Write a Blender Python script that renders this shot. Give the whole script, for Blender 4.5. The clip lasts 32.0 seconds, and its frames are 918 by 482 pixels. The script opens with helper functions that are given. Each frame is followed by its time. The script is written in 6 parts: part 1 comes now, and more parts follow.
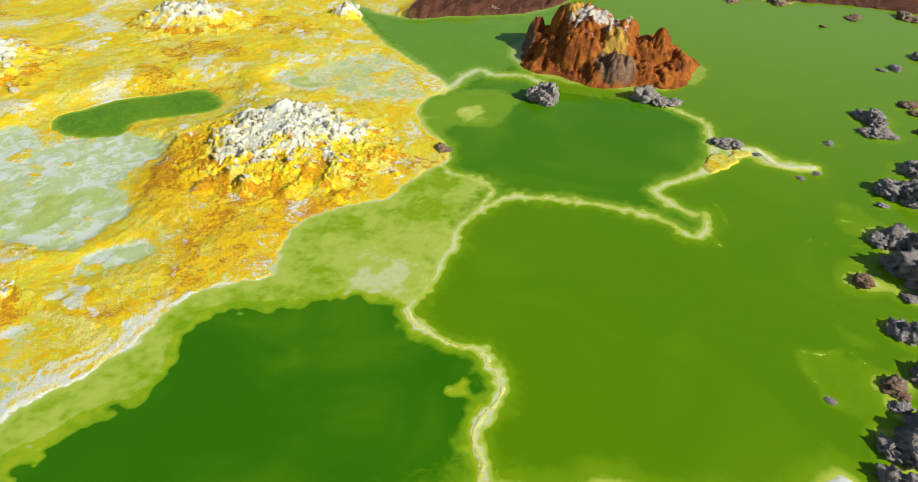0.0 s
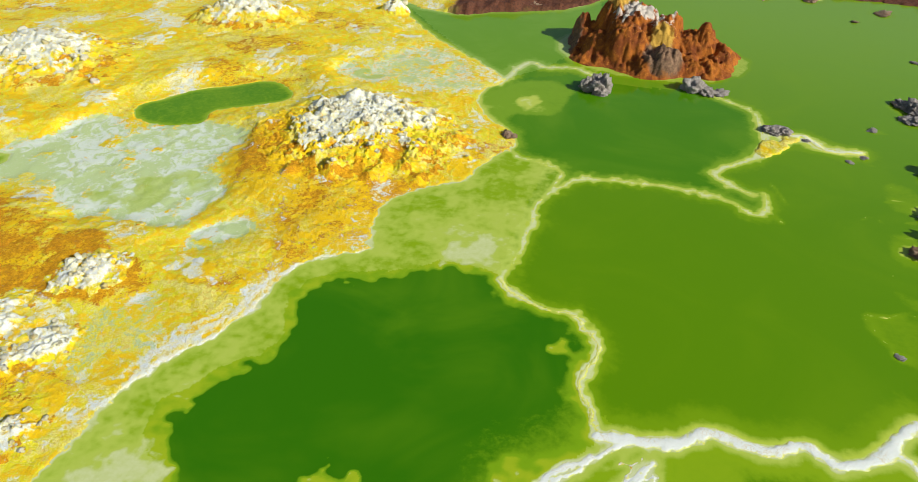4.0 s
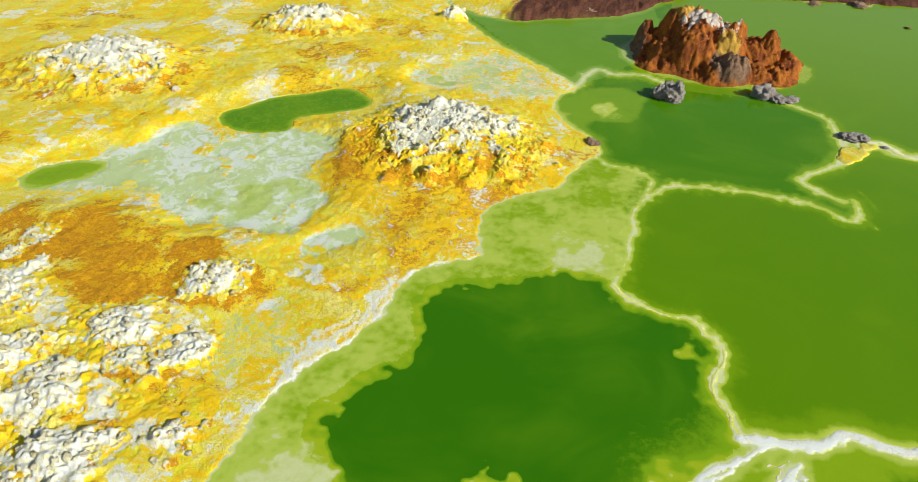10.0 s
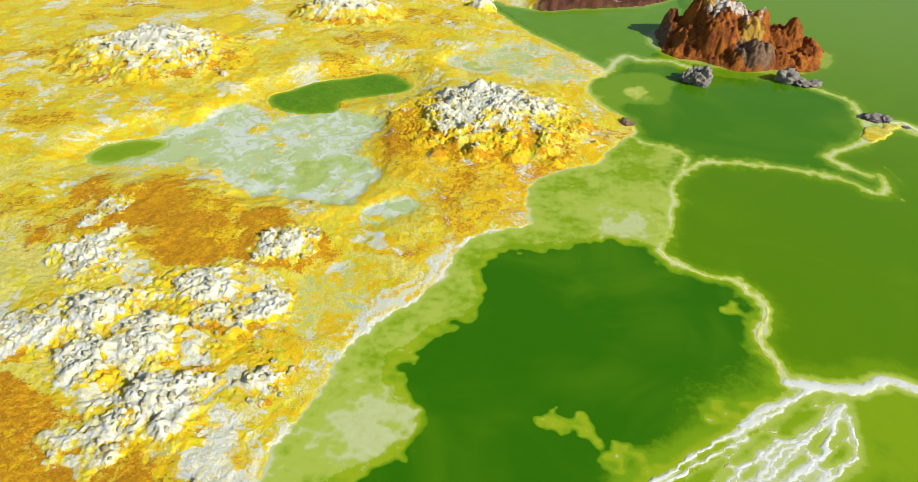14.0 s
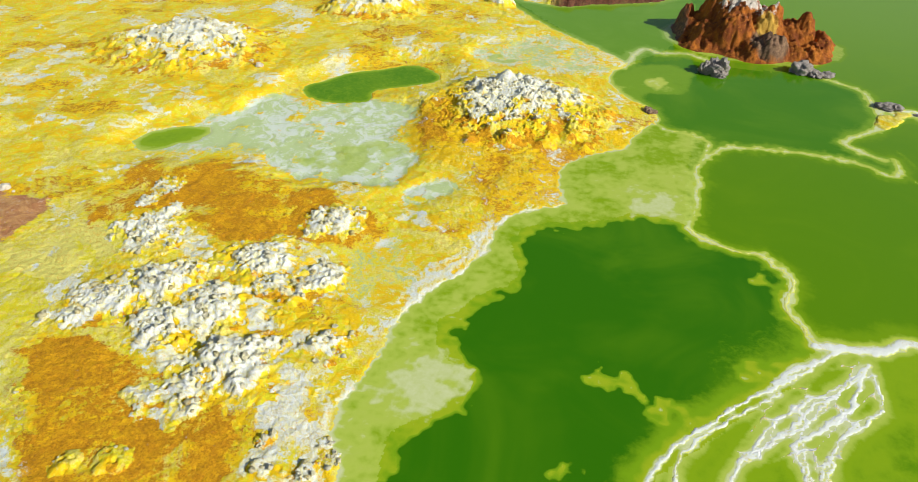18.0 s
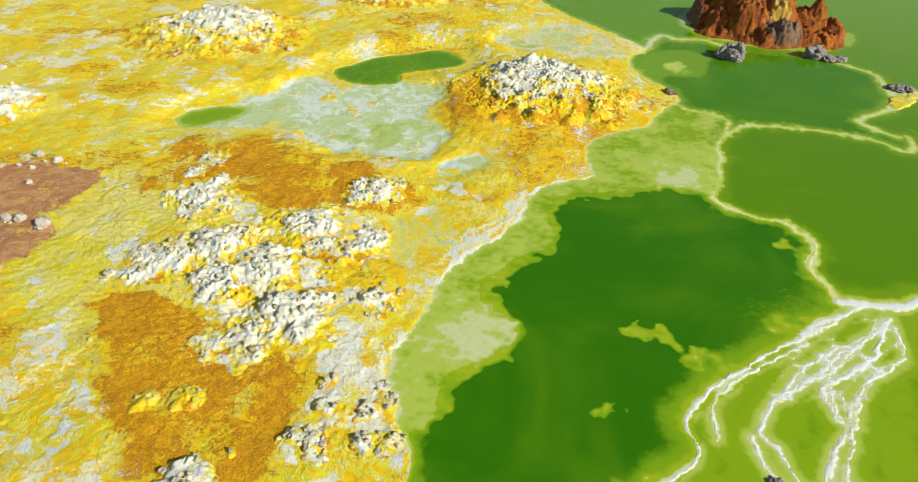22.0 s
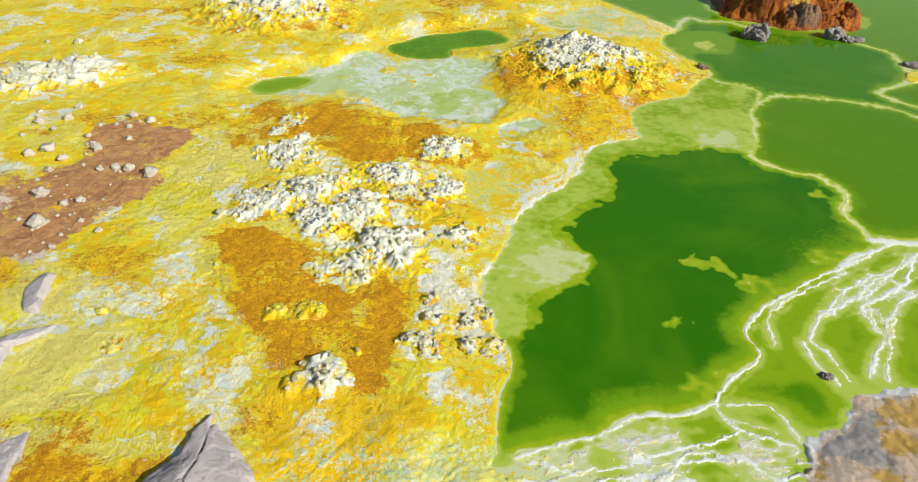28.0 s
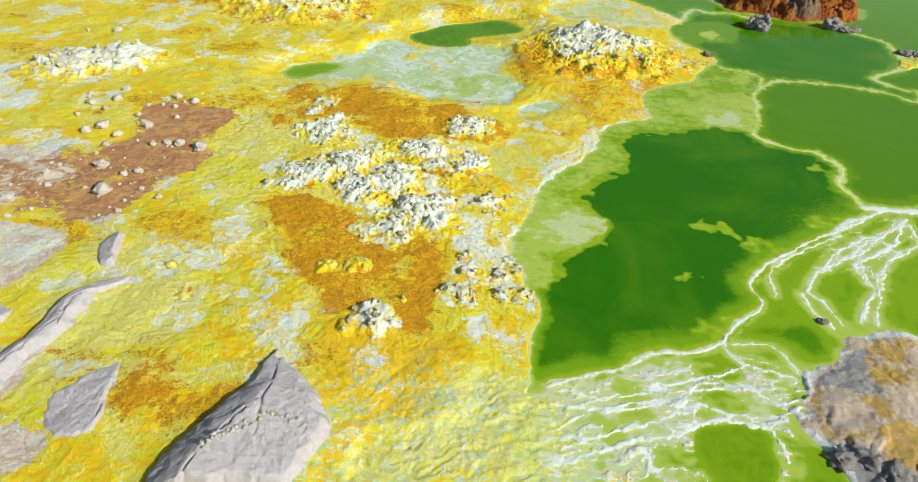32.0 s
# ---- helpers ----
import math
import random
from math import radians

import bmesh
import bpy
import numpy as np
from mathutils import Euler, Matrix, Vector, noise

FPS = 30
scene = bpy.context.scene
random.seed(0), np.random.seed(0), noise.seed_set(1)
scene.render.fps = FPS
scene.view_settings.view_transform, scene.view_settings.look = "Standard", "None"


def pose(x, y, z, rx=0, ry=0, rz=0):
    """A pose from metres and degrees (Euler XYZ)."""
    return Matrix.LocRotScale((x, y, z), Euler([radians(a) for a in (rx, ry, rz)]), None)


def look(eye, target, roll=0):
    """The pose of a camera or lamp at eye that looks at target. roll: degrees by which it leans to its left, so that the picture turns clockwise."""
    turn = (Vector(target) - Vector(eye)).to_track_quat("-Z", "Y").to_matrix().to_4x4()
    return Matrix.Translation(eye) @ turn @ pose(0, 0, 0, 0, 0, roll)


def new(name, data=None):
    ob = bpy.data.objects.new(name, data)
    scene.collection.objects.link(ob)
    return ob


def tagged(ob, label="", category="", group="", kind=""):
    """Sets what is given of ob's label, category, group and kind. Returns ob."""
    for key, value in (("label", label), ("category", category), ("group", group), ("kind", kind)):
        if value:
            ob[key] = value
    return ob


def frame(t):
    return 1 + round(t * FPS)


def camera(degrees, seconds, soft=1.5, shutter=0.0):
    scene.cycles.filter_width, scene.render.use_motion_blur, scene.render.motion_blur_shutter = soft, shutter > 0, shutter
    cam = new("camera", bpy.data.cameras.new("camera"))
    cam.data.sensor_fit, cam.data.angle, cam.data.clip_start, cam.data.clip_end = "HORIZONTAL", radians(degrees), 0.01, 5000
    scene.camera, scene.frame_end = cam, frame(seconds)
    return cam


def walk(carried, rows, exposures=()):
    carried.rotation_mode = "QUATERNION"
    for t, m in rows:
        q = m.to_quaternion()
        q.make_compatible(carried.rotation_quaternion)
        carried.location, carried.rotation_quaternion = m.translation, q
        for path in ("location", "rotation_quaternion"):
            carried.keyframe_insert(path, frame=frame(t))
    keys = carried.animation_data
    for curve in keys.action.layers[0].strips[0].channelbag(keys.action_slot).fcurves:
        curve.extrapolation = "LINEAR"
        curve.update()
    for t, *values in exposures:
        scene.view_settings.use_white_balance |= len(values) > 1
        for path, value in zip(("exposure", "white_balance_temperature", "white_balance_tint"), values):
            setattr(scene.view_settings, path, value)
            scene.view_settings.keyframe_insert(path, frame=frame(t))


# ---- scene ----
cam = camera(72.4, 32.0, 0.5)
PATH = [
    (0, (3.366, -9.787, 13.03), (2.862, -8.299, 11.794), 0.3),
    (1, (2.888, -10.68, 13.173), (2.384, -9.191, 11.936), 0.3),
    (2, (2.386, -11.514, 13.271), (1.883, -10.027, 12.032), 0.3),
    (3, (1.861, -12.008, 13.319), (1.357, -10.52, 12.082), 0.3),
    (3.5, (1.57, -12.173, 13.306), (1.065, -10.683, 12.07), 0.3),
    (5.5, (0.137, -12.658, 13.459), (-0.365, -11.171, 12.22), 0.3),
    (6, (-0.191, -12.738, 13.532), (-0.694, -11.251, 12.293), 0.2),
    (7, (-0.783, -12.928, 13.644), (-1.285, -11.442, 12.404), 0.3),
    (8, (-1.276, -13.142, 13.774), (-1.777, -11.656, 12.532), 0.2),
    (9, (-1.779, -13.41, 13.797), (-2.282, -11.922, 12.559), 0.2),
    (10, (-2.272, -13.787, 13.803), (-2.774, -12.297, 12.567), 0.3),
    (11, (-2.724, -14.271, 13.78), (-3.226, -12.783, 12.542), 0.3),
    (12, (-3.12, -14.791, 13.768), (-3.618, -13.302, 12.528), 0.4),
    (13, (-3.354, -15.371, 13.759), (-3.853, -13.881, 12.521), 0.3),
    (14, (-3.466, -16.03, 13.746), (-3.971, -14.541, 12.509), 0.2),
    (14.5, (-3.581, -16.316, 13.73), (-4.084, -14.826, 12.495), 0.2),
    (16.5, (-4.158, -17.239, 13.802), (-4.662, -15.749, 12.566), 0.2),
    (17, (-4.256, -17.434, 13.844), (-4.76, -15.945, 12.608), 0.3),
    (18, (-4.419, -17.913, 13.819), (-4.92, -16.421, 12.586), 0.3),
    (19, (-4.487, -18.495, 13.71), (-4.991, -17.002, 12.478), 0.3),
    (20, (-4.556, -19.035, 13.645), (-5.06, -17.541, 12.415), 0.2),
    (21, (-4.77, -19.41, 13.567), (-5.275, -17.917, 12.335), 0.2),
    (22, (-5.155, -19.856, 13.499), (-5.658, -18.362, 12.269), 0.3),
    (23, (-5.642, -20.424, 13.419), (-6.137, -18.929, 12.186), 0.6),
    (24, (-6.036, -21.022, 13.356), (-6.528, -19.524, 12.125), 0.7),
    (25, (-6.19, -21.643, 13.413), (-6.68, -20.146, 12.181), 0.8),
    (25.5, (-6.251, -21.994, 13.409), (-6.742, -20.496, 12.178), 0.8),
    (27.5, (-6.71, -23.311, 13.396), (-7.201, -21.812, 12.165), 0.8),
    (28, (-6.763, -23.693, 13.395), (-7.255, -22.195, 12.164), 0.8),
    (29, (-6.853, -24.329, 13.472), (-7.346, -22.833, 12.239), 0.8),
    (30, (-7.079, -24.958, 13.509), (-7.572, -23.463, 12.275), 0.9),
    (31, (-7.152, -25.567, 13.602), (-7.644, -24.071, 12.368), 0.9),
    (32, (-7.03, -26.277, 13.676), (-7.521, -24.781, 12.442), 0.9),
]
walk(cam, [(t, look(eye, target, roll)) for t, eye, target, roll in PATH],
     [(0, -0.08, 6500, 10), (30, -0.08, 6500, 10), (31, -0.08, 6330, 8), (32, -0.08, 6130, 5)])

# ---- light ----
SUN_EL, SUN_AZ = radians(32), math.atan2(0.97, -0.22)
world = bpy.data.worlds.new("sky")
scene.world = world
world.use_nodes = True
sky = world.node_tree.nodes.new("ShaderNodeTexSky")
sky.sky_type, sky.sun_disc = "NISHITA", False
sky.sun_elevation, sky.sun_rotation = SUN_EL, SUN_AZ
sky.altitude, sky.air_density, sky.dust_density = 0, 1.0, 1.5
world.node_tree.nodes["Background"].inputs[1].default_value = 0.075
world.node_tree.links.new(sky.outputs[0], world.node_tree.nodes["Background"].inputs[0])
sun = new("sun", bpy.data.lights.new("sun", "SUN"))
sun.data.energy, sun.data.angle, sun.data.color = 4.7, radians(0.53), (1.0, 0.965, 0.90)
sun.matrix_world = look((math.sin(SUN_AZ) * math.cos(SUN_EL) * 50, math.cos(SUN_AZ) * math.cos(SUN_EL) * 50, math.sin(SUN_EL) * 50), (0, 0, 0))


# ---- noise and outlines in plan ----
PERM = np.random.RandomState(7).permutation(512)
PERM = np.concatenate([PERM, PERM, PERM])
GRAD = np.stack([np.cos(np.arange(512) * 2.399963), np.sin(np.arange(512) * 2.399963)], 1)


def gn(x, y, seed=0):
    """Gradient noise, about -0.7 to 0.7, one cell a unit."""
    x0, y0 = np.floor(x), np.floor(y)
    fx, fy = x - x0, y - y0
    ix, iy = x0.astype(np.int64) & 511, y0.astype(np.int64) & 511
    u, v = fx * fx * fx * (fx * (fx * 6 - 15) + 10), fy * fy * fy * (fy * (fy * 6 - 15) + 10)

    def corner(dx, dy):
        g = GRAD[PERM[PERM[((ix + dx) & 511)] + ((iy + dy + seed * 37) & 511)] & 511]
        return g[..., 0] * (fx - dx) + g[..., 1] * (fy - dy)
    a, b, c, d = corner(0, 0), corner(1, 0), corner(0, 1), corner(1, 1)
    return (a + (b - a) * u) * (1 - v) + (c + (d - c) * u) * v


def fbm(x, y, size, octaves=4, seed=0, rough=0.5):
    total, amp, norm = 0.0, 1.0, 0.0
    for k in range(octaves):
        f = 2.0 ** k / size
        total = total + amp * gn(x * f + 13.7 * k, y * f - 7.1 * k, seed + k)
        norm += amp
        amp *= rough
    return total / norm * 1.7


def cells(x, y, size, seed=0):
    """Distance to the nearest scattered point, in cells: round bumps where 1 - d*d is taken."""
    x, y = x / size, y / size
    x0, y0 = np.floor(x), np.floor(y)
    best = np.full(x.shape, 9.0)
    for dx in (-1, 0, 1):
        for dy in (-1, 0, 1):
            ix, iy = (x0 + dx).astype(np.int64) & 511, (y0 + dy + seed * 53).astype(np.int64) & 511
            h = PERM[PERM[ix] + iy]
            px, py = x0 + dx + (h % 101) / 101.0, y0 + dy + (h % 67) / 67.0
            best = np.minimum(best, (px - x) ** 2 + (py - y) ** 2)
    return np.sqrt(best)


def cell_edges(x, y, seed=0):
    """Nearness to the seams between scattered cells, 0 on a seam."""
    x0, y0 = np.floor(x), np.floor(y)
    one, two = np.full(x.shape, 9.0), np.full(x.shape, 9.0)
    for dx in (-1, 0, 1):
        for dy in (-1, 0, 1):
            ix, iy = (x0 + dx).astype(np.int64) & 511, (y0 + dy + seed * 53).astype(np.int64) & 511
            h = PERM[PERM[ix] + iy]
            d = np.hypot(x0 + dx + (h % 101) / 101.0 - x, y0 + dy + (h % 67) / 67.0 - y)
            two = np.minimum(two, np.maximum(one, d))
            one = np.minimum(one, d)
    return two - one


def step(lo, hi, v):
    t = np.clip((v - lo) / (hi - lo), 0, 1)
    return t * t * (3 - 2 * t)


def smooth_line(points, closed=False, n=3):
    """A rounder line through the given corners (Catmull-Rom)."""
    p = np.array(points, float)
    out, m = [], len(p)
    for i in range(m if closed else m - 1):
        a, b, c, d = (p[(i + k) % m] if closed else p[min(max(i + k, 0), m - 1)] for k in (-1, 0, 1, 2))
        for s in range(n):
            t = s / n
            out.append(0.5 * (2 * b + (c - a) * t + (2 * a - 5 * b + 4 * c - d) * t * t + (3 * b - a - 3 * c + d) * t ** 3))
    if not closed:
        out.append(p[-1])
    return np.array(out)


def line_dist(x, y, line, reach=1e9):
    """Distance to a line of corners and the place along it from 0 to 1, within reach."""
    best, along = np.full(x.shape, reach), np.zeros(x.shape)
    near = (x > line[:, 0].min() - reach) & (x < line[:, 0].max() + reach) & (y > line[:, 1].min() - reach) & (y < line[:, 1].max() + reach)
    if near.any():
        px, py, b, al = x[near], y[near], best[near], along[near]
        n = len(line) - 1
        x0, x1, y0, y1 = px.min(), px.max(), py.min(), py.max()
        far = float(b.max())
        for i in range(n):
            ax, ay = line[i]
            dx, dy = line[i + 1] - line[i]
            gap_x = max(min(ax, ax + dx) - x1, x0 - max(ax, ax + dx), 0.0)
            gap_y = max(min(ay, ay + dy) - y1, y0 - max(ay, ay + dy), 0.0)
            if gap_x * gap_x + gap_y * gap_y > far * far:
                continue
            t = np.clip(((px - ax) * dx + (py - ay) * dy) / max(dx * dx + dy * dy, 1e-9), 0, 1)
            d = np.hypot(px - ax - t * dx, py - ay - t * dy)
            al = np.where(d < b, (i + t) / n, al)
            b = np.minimum(b, d)
            far = float(b.max())
        best[near], along[near] = b, al
    return best, along


def inside(x, y, outline, reach=4.0):
    """Signed distance to an outline in plan, up to reach: above 0 inside."""
    ring = np.vstack([outline, outline[:1]])
    d, _ = line_dist(x, y, ring, reach)
    odd = np.zeros(x.shape, bool)
    y0, y1, x0 = y.min(), y.max(), x.min()
    for i in range(len(outline)):
        (ax, ay), (bx, by) = ring[i], ring[i + 1]
        if ay != by and max(ay, by) >= y0 and min(ay, by) <= y1 and max(ax, bx) >= x0:
            odd ^= ((ay > y) != (by > y)) & (x < (bx - ax) * (y - ay) / (by - ay) + ax)
    return np.where(odd, d, -d)


# ---- plan of the salt flat, in metres ----
SHORE_FAR = [(-22.36, 34.76), (-16.35, 26.67), (-12.81, 22.61), (-9.96, 20.17), (-8.07, 18.77), (-6.28, 17.16), (-6.82, 15.94), (-6.85, 14.31), (-5.58, 12.7), (-4.44, 11.76),
        (-4.11, 10.63), (-4.67, 9.05), (-5.26, 7.37), (-6.43, 6.38), (-7.31, 5.2), (-7.37, 4.33), (-7.19, 3.46), (-7.09, 2.71), (-6.89, 2.19), (-7.75, 1.52), (-8.49, 0.93)]
SHORE_NEAR = [(-8.83, -0.24), (-8.83, -1.45), (-9.05, -2.19), (-9.41, -3.04), (-10.13, -4.16), (-10.34, -5.28), (-10.58, -5.99), (-10.42, -6.72), (-10.51, -7.94), (-10.65, -8.91),
        (-10.49, -9.81), (-9.28, -11.7), (-8.88, -12.39), (-8.97, -13.33), (-8.78, -14.34), (-8.63, -14.95), (-8.81, -15.85), (-7.52, -15.99), (-6.83, -16.48),
        (-6.72, -17.13), (-7.16, -17.77)]
SHORE = SHORE_FAR + SHORE_NEAR
SHORE_CLOSE = [(-9, -40), (-400, -40), (-400, 400), (-30, 400)]
DEEP_FAR = [(-4.41, 2.19), (-4.89, 1.57), (-5.52, 1.32), (-6.29, 0.94), (-7.1, 0.66), (-7.72, 0.15), (-7.92, -0.48), (-7.58, -1.38), (-7.2, -2), (-7.38, -3.15), (-7.95, -3.46),
        (-8.32, -3.97), (-8.57, -4.68), (-9.03, -5.26), (-8.61, -6.11), (-7.85, -6.47), (-7.49, -6.91), (-7.67, -7.93), (-7.97, -8.58), (-8.67, -9.19), (-8.81, -9.64),
        (-8.64, -10.15), (-8.53, -11.15), (-8.85, -12.11), (-8.85, -12.91)]
DEEP_NEAR = [(-8.71, -13.85), (-8.46, -14.45), (-8.03, -14.7), (-7.22, -14.2), (-6.34, -13.44), (-5.76, -12.71), (-4.47, -12.16), (-3.74, -11.36), (-3.12, -10.36), (-2.73, -9.53),
        (-2.77, -8.81), (-3.09, -8.56), (-2.17, -7.34), (-1.15, -6.13), (-0.27, -4.92), (0.43, -4.32), (0.56, -3.54), (1.11, -2.7), (0.86, -1.54), (0.67, -0.38),
        (0.45, 0.53), (-0.14, 1.38), (-0.92, 1.3), (-1.66, 1.5), (-2.59, 2.12), (-3.5, 2.32)]
DEEP = DEEP_FAR + DEEP_NEAR
R_AB = [(-2.33, 2.3), (-1.9, 1.87), (-1.22, 1.55), (-0.58, 1.42), (0.11, 1.47), (0.57, 1.04), (0.99, 0.69), (1.14, 0.04), (0.88, -0.6), (0.87, -1.24), (1.25, -1.8),
        (1.4, -2.18), (1.66, -2.5)]
R_BC = [(-2.33, 2.3), (-2.21, 3.01), (-2.08, 3.86), (-2.16, 4.85), (-1.99, 5.45), (-2.25, 6.3), (-2.02, 7.39), (-1.46, 8.43), (-0.84, 9.09), (0.72, 9.41), (2.26, 9.59),
        (3.75, 9.51), (4.76, 9.24), (5.32, 8.8), (5.75, 8.8), (5.91, 10.04), (5.79, 10.3)]
R_CD = [(5.42, 10.08), (4.5, 10.62), (4.07, 11.15), (4.38, 11.82), (5.18, 12.57), (5.78, 13.38), (6.08, 14.68), (5.94, 15.57), (5.83, 16.88), (5.4, 17.66), (4.41, 18.3),
        (3.5, 18.87)]
R_C2 = [(-4.53, 10.63), (-3.77, 9.87), (-2.91, 9.78), (-2.03, 9.46), (-1.75, 9), (-1.89, 7.85)]
R_E = [(-6.49, 16.61), (-6.19, 17.55), (-6.04, 18.72), (-5.52, 19.8), (-4.72, 19.36), (-3.64, 19.74), (-3, 19.7), (-2.03, 19.09)]
R_D = [(6.16, 15.57), (7.09, 15.53), (7.66, 15.68), (8.2, 14.93), (8.73, 14.69), (9.78, 14.91)]
R_S = [(1.55, -2.53), (2.16, -2.37), (2.65, -2.32), (3.32, -2.17), (3.76, -1.85), (4.01, -1.51), (4.49, -1.52), (5.17, -1.62), (5.7, -1.52), (6.36, -1.16), (6.74, -1.32),
        (7.11, -1.48), (7.76, -1.16), (8.17, -0.82), (8.64, -0.08), (9.09, 0.37), (9.43, 0.1), (9.79, -0.02)]
N1 = [(1.38, -3.49), (0.36, -4.51), (-0.41, -5.26), (-1.36, -6.38), (-2.27, -7.54), (-2.77, -8.66), (-2.48, -9.24), (-2.54, -9.88), (-3.24, -10.8), (-3.62, -11.7),
        (-4.3, -12.3), (-5.58, -12.87), (-6.31, -13.7), (-7.42, -14.42), (-8.13, -14.99)]
N2 = [(2.93, -2.82), (2.22, -3.73), (1.3, -4.65), (0.42, -5.57), (-0.27, -6.66), (-0.83, -7.82), (-0.98, -8.47), (-0.57, -8.77), (-0.3, -9.36), (-0.1, -9.72)]
N3 = [(2.82, -3.05), (2.16, -4.6), (1.57, -5.33), (1, -6.05), (0.95, -7.03), (1.04, -7.76), (0.7, -8.46), (0.43, -9.43)]
N4 = [(2.93, -3.21), (3.02, -4.29), (2.55, -4.99), (1.74, -5.95), (1.24, -7.09), (1.23, -7.98), (0.99, -8.63), (0.89, -9.37)]
N5 = [(2.54, -3.54), (1.69, -4.58), (1.08, -5.51), (0.33, -6.29), (-0.28, -6.83)]
N6 = [(-3.33, -11.71), (-2.67, -11.43), (-1.95, -11.47), (-1.54, -12.25), (-1.27, -12.7)]
N7 = [(-3.62, -11.7), (-3.14, -12.36), (-2.39, -12.37), (-1.63, -12.5)]
N8 = [(-7.8, -14.98), (-6.48, -14.83), (-5.45, -14.26), (-4.57, -13.53), (-3.64, -12.98), (-3.01, -12.43)]
N9 = [(-7.78, -15.49), (-6.42, -15.21), (-5.26, -14.61), (-4.09, -13.68), (-3.03, -13.2), (-2.14, -13.52), (-1.38, -13.05)]
N10 = [(-6.86, -16.31), (-5.77, -15.56), (-4.8, -14.84), (-4.23, -14.25), (-3.48, -14.29), (-2.61, -14.17), (-1.71, -13.57)]
N11 = [(-7.29, -17.16), (-6.38, -16.5), (-5.45, -15.82), (-4.61, -15.44), (-3.92, -14.73), (-3.19, -14.47), (-2.34, -14.55), (-1.98, -15.31)]
N12 = [(-5.42, -16.17), (-5.1, -16.57), (-4.29, -16.29), (-3.88, -16.52), (-3.6, -17)]
TERRACE = [(-8.6, -15.05), (-7.17, -14.44), (-5.72, -13.08), (-3.65, -12.3), (-2.52, -11.67), (-1.48, -12.45), (-1.6, -13.92), (-2.04, -16.31), (-4.24, -17.52), (-7.02, -18.49),
        (-9.03, -19.18), (-11.54, -19.45), (-12.07, -18.99), (-11.11, -17.61), (-9.81, -16.79), (-9.83, -15.16)]
SPOOL = [(-4.19, -15.29), (-3.48, -14.67), (-2.62, -14.56), (-2.37, -15.1), (-2.42, -16.13), (-3.48, -16.49), (-3.96, -16)]
OCHRE_A = [(-22.43, -5.71), (-23.77, -3.93), (-24.06, -1.94), (-23.73, -0.12), (-22.1, 0.12), (-19.87, -0.15), (-17.61, -0.21), (-15.3, -0.58), (-13, -2.08), (-13.25, -2.82),
        (-15.06, -2.98), (-16.4, -4.01), (-18.2, -4.25), (-20.08, -4.12), (-22.06, -3.99), (-22.32, -5.09)]
OCHRE_B = [(-17.22, -13.33), (-17.71, -11.33), (-16.86, -10.29), (-15.74, -9.7), (-14.26, -9.92), (-12.89, -10.31), (-12.41, -11.93), (-12.05, -13.51), (-11.72, -14.3),
        (-12.24, -14.85), (-13.14, -14.92), (-14.05, -14.99), (-14.99, -14.68), (-15.95, -14.06)]
OCHRE_C = [(-20.19, -9.87), (-18.84, -9.41), (-16.98, -9.03), (-15.89, -9.9), (-15.51, -10.9), (-16.16, -11.95), (-17.79, -11.68)]
OCHRE_D = [(-14.86, 5.64), (-15.47, 7.49), (-14.37, 8.7), (-13.84, 10.06), (-12.48, 5.99), (-9.75, 5.57), (-6.81, 7.03), (-5.43, 9.4), (-5.68, 8.34), (-6.26, 6.77),
        (-7.27, 5.37), (-7.18, 3.66), (-6.87, 2.37), (-8.24, 1.74), (-9.82, 1.36), (-11.17, 2.29), (-11.08, 3.06), (-12.85, 3.65), (-14.09, 4.51)]
OCHRE_E = [(-16.52, -2.71), (-16.23, -1.55), (-14.93, -0.92), (-13.02, -1.83), (-13.13, -2.83), (-14.23, -3.21), (-15.4, -3.15)]
RUST_A = [(-29.86, -5.96), (-28.61, -4.86), (-25.49, -4.23), (-24.91, -5.96), (-25.11, -7.15), (-27.05, -7.58), (-28.5, -6.97)]
RUST_B = [(-32.49, -12.34), (-30.24, -11.05), (-29.27, -8.93), (-28, -7.92), (-26.51, -7.11), (-24.04, -7.81), (-23.8, -8.72), (-24.12, -9.78), (-24.16, -11.11),
        (-24.06, -12.48), (-25.12, -13.62), (-27.3, -13.83), (-29.03, -15.19)]
PALE_A = [(-25.57, 0.81), (-24.94, 2.92), (-23.17, 4.7), (-22.52, 6.5), (-20.67, 7.15), (-18.14, 7.71), (-16.17, 7.76), (-14.97, 5.56), (-13.68, 3.96), (-13.18, 2.29),
        (-14.72, 1.33), (-17.61, 0.54), (-19.44, 1.24), (-21.38, 0.8), (-24.12, 0.57)]
PALE_B = [(-13.31, -4.37), (-13.35, -3.22), (-12.57, -1.84), (-11.51, -2.43), (-10.76, -2.92), (-10.76, -3.76), (-11.27, -4.73), (-11.59, -5.22), (-12.43, -5.13)]
PALE_C = [(-13.26, 0.42), (-12.84, 1.56), (-11.8, 2.56), (-10.97, 2.01), (-11.62, 0.98), (-12.41, 0.14)]
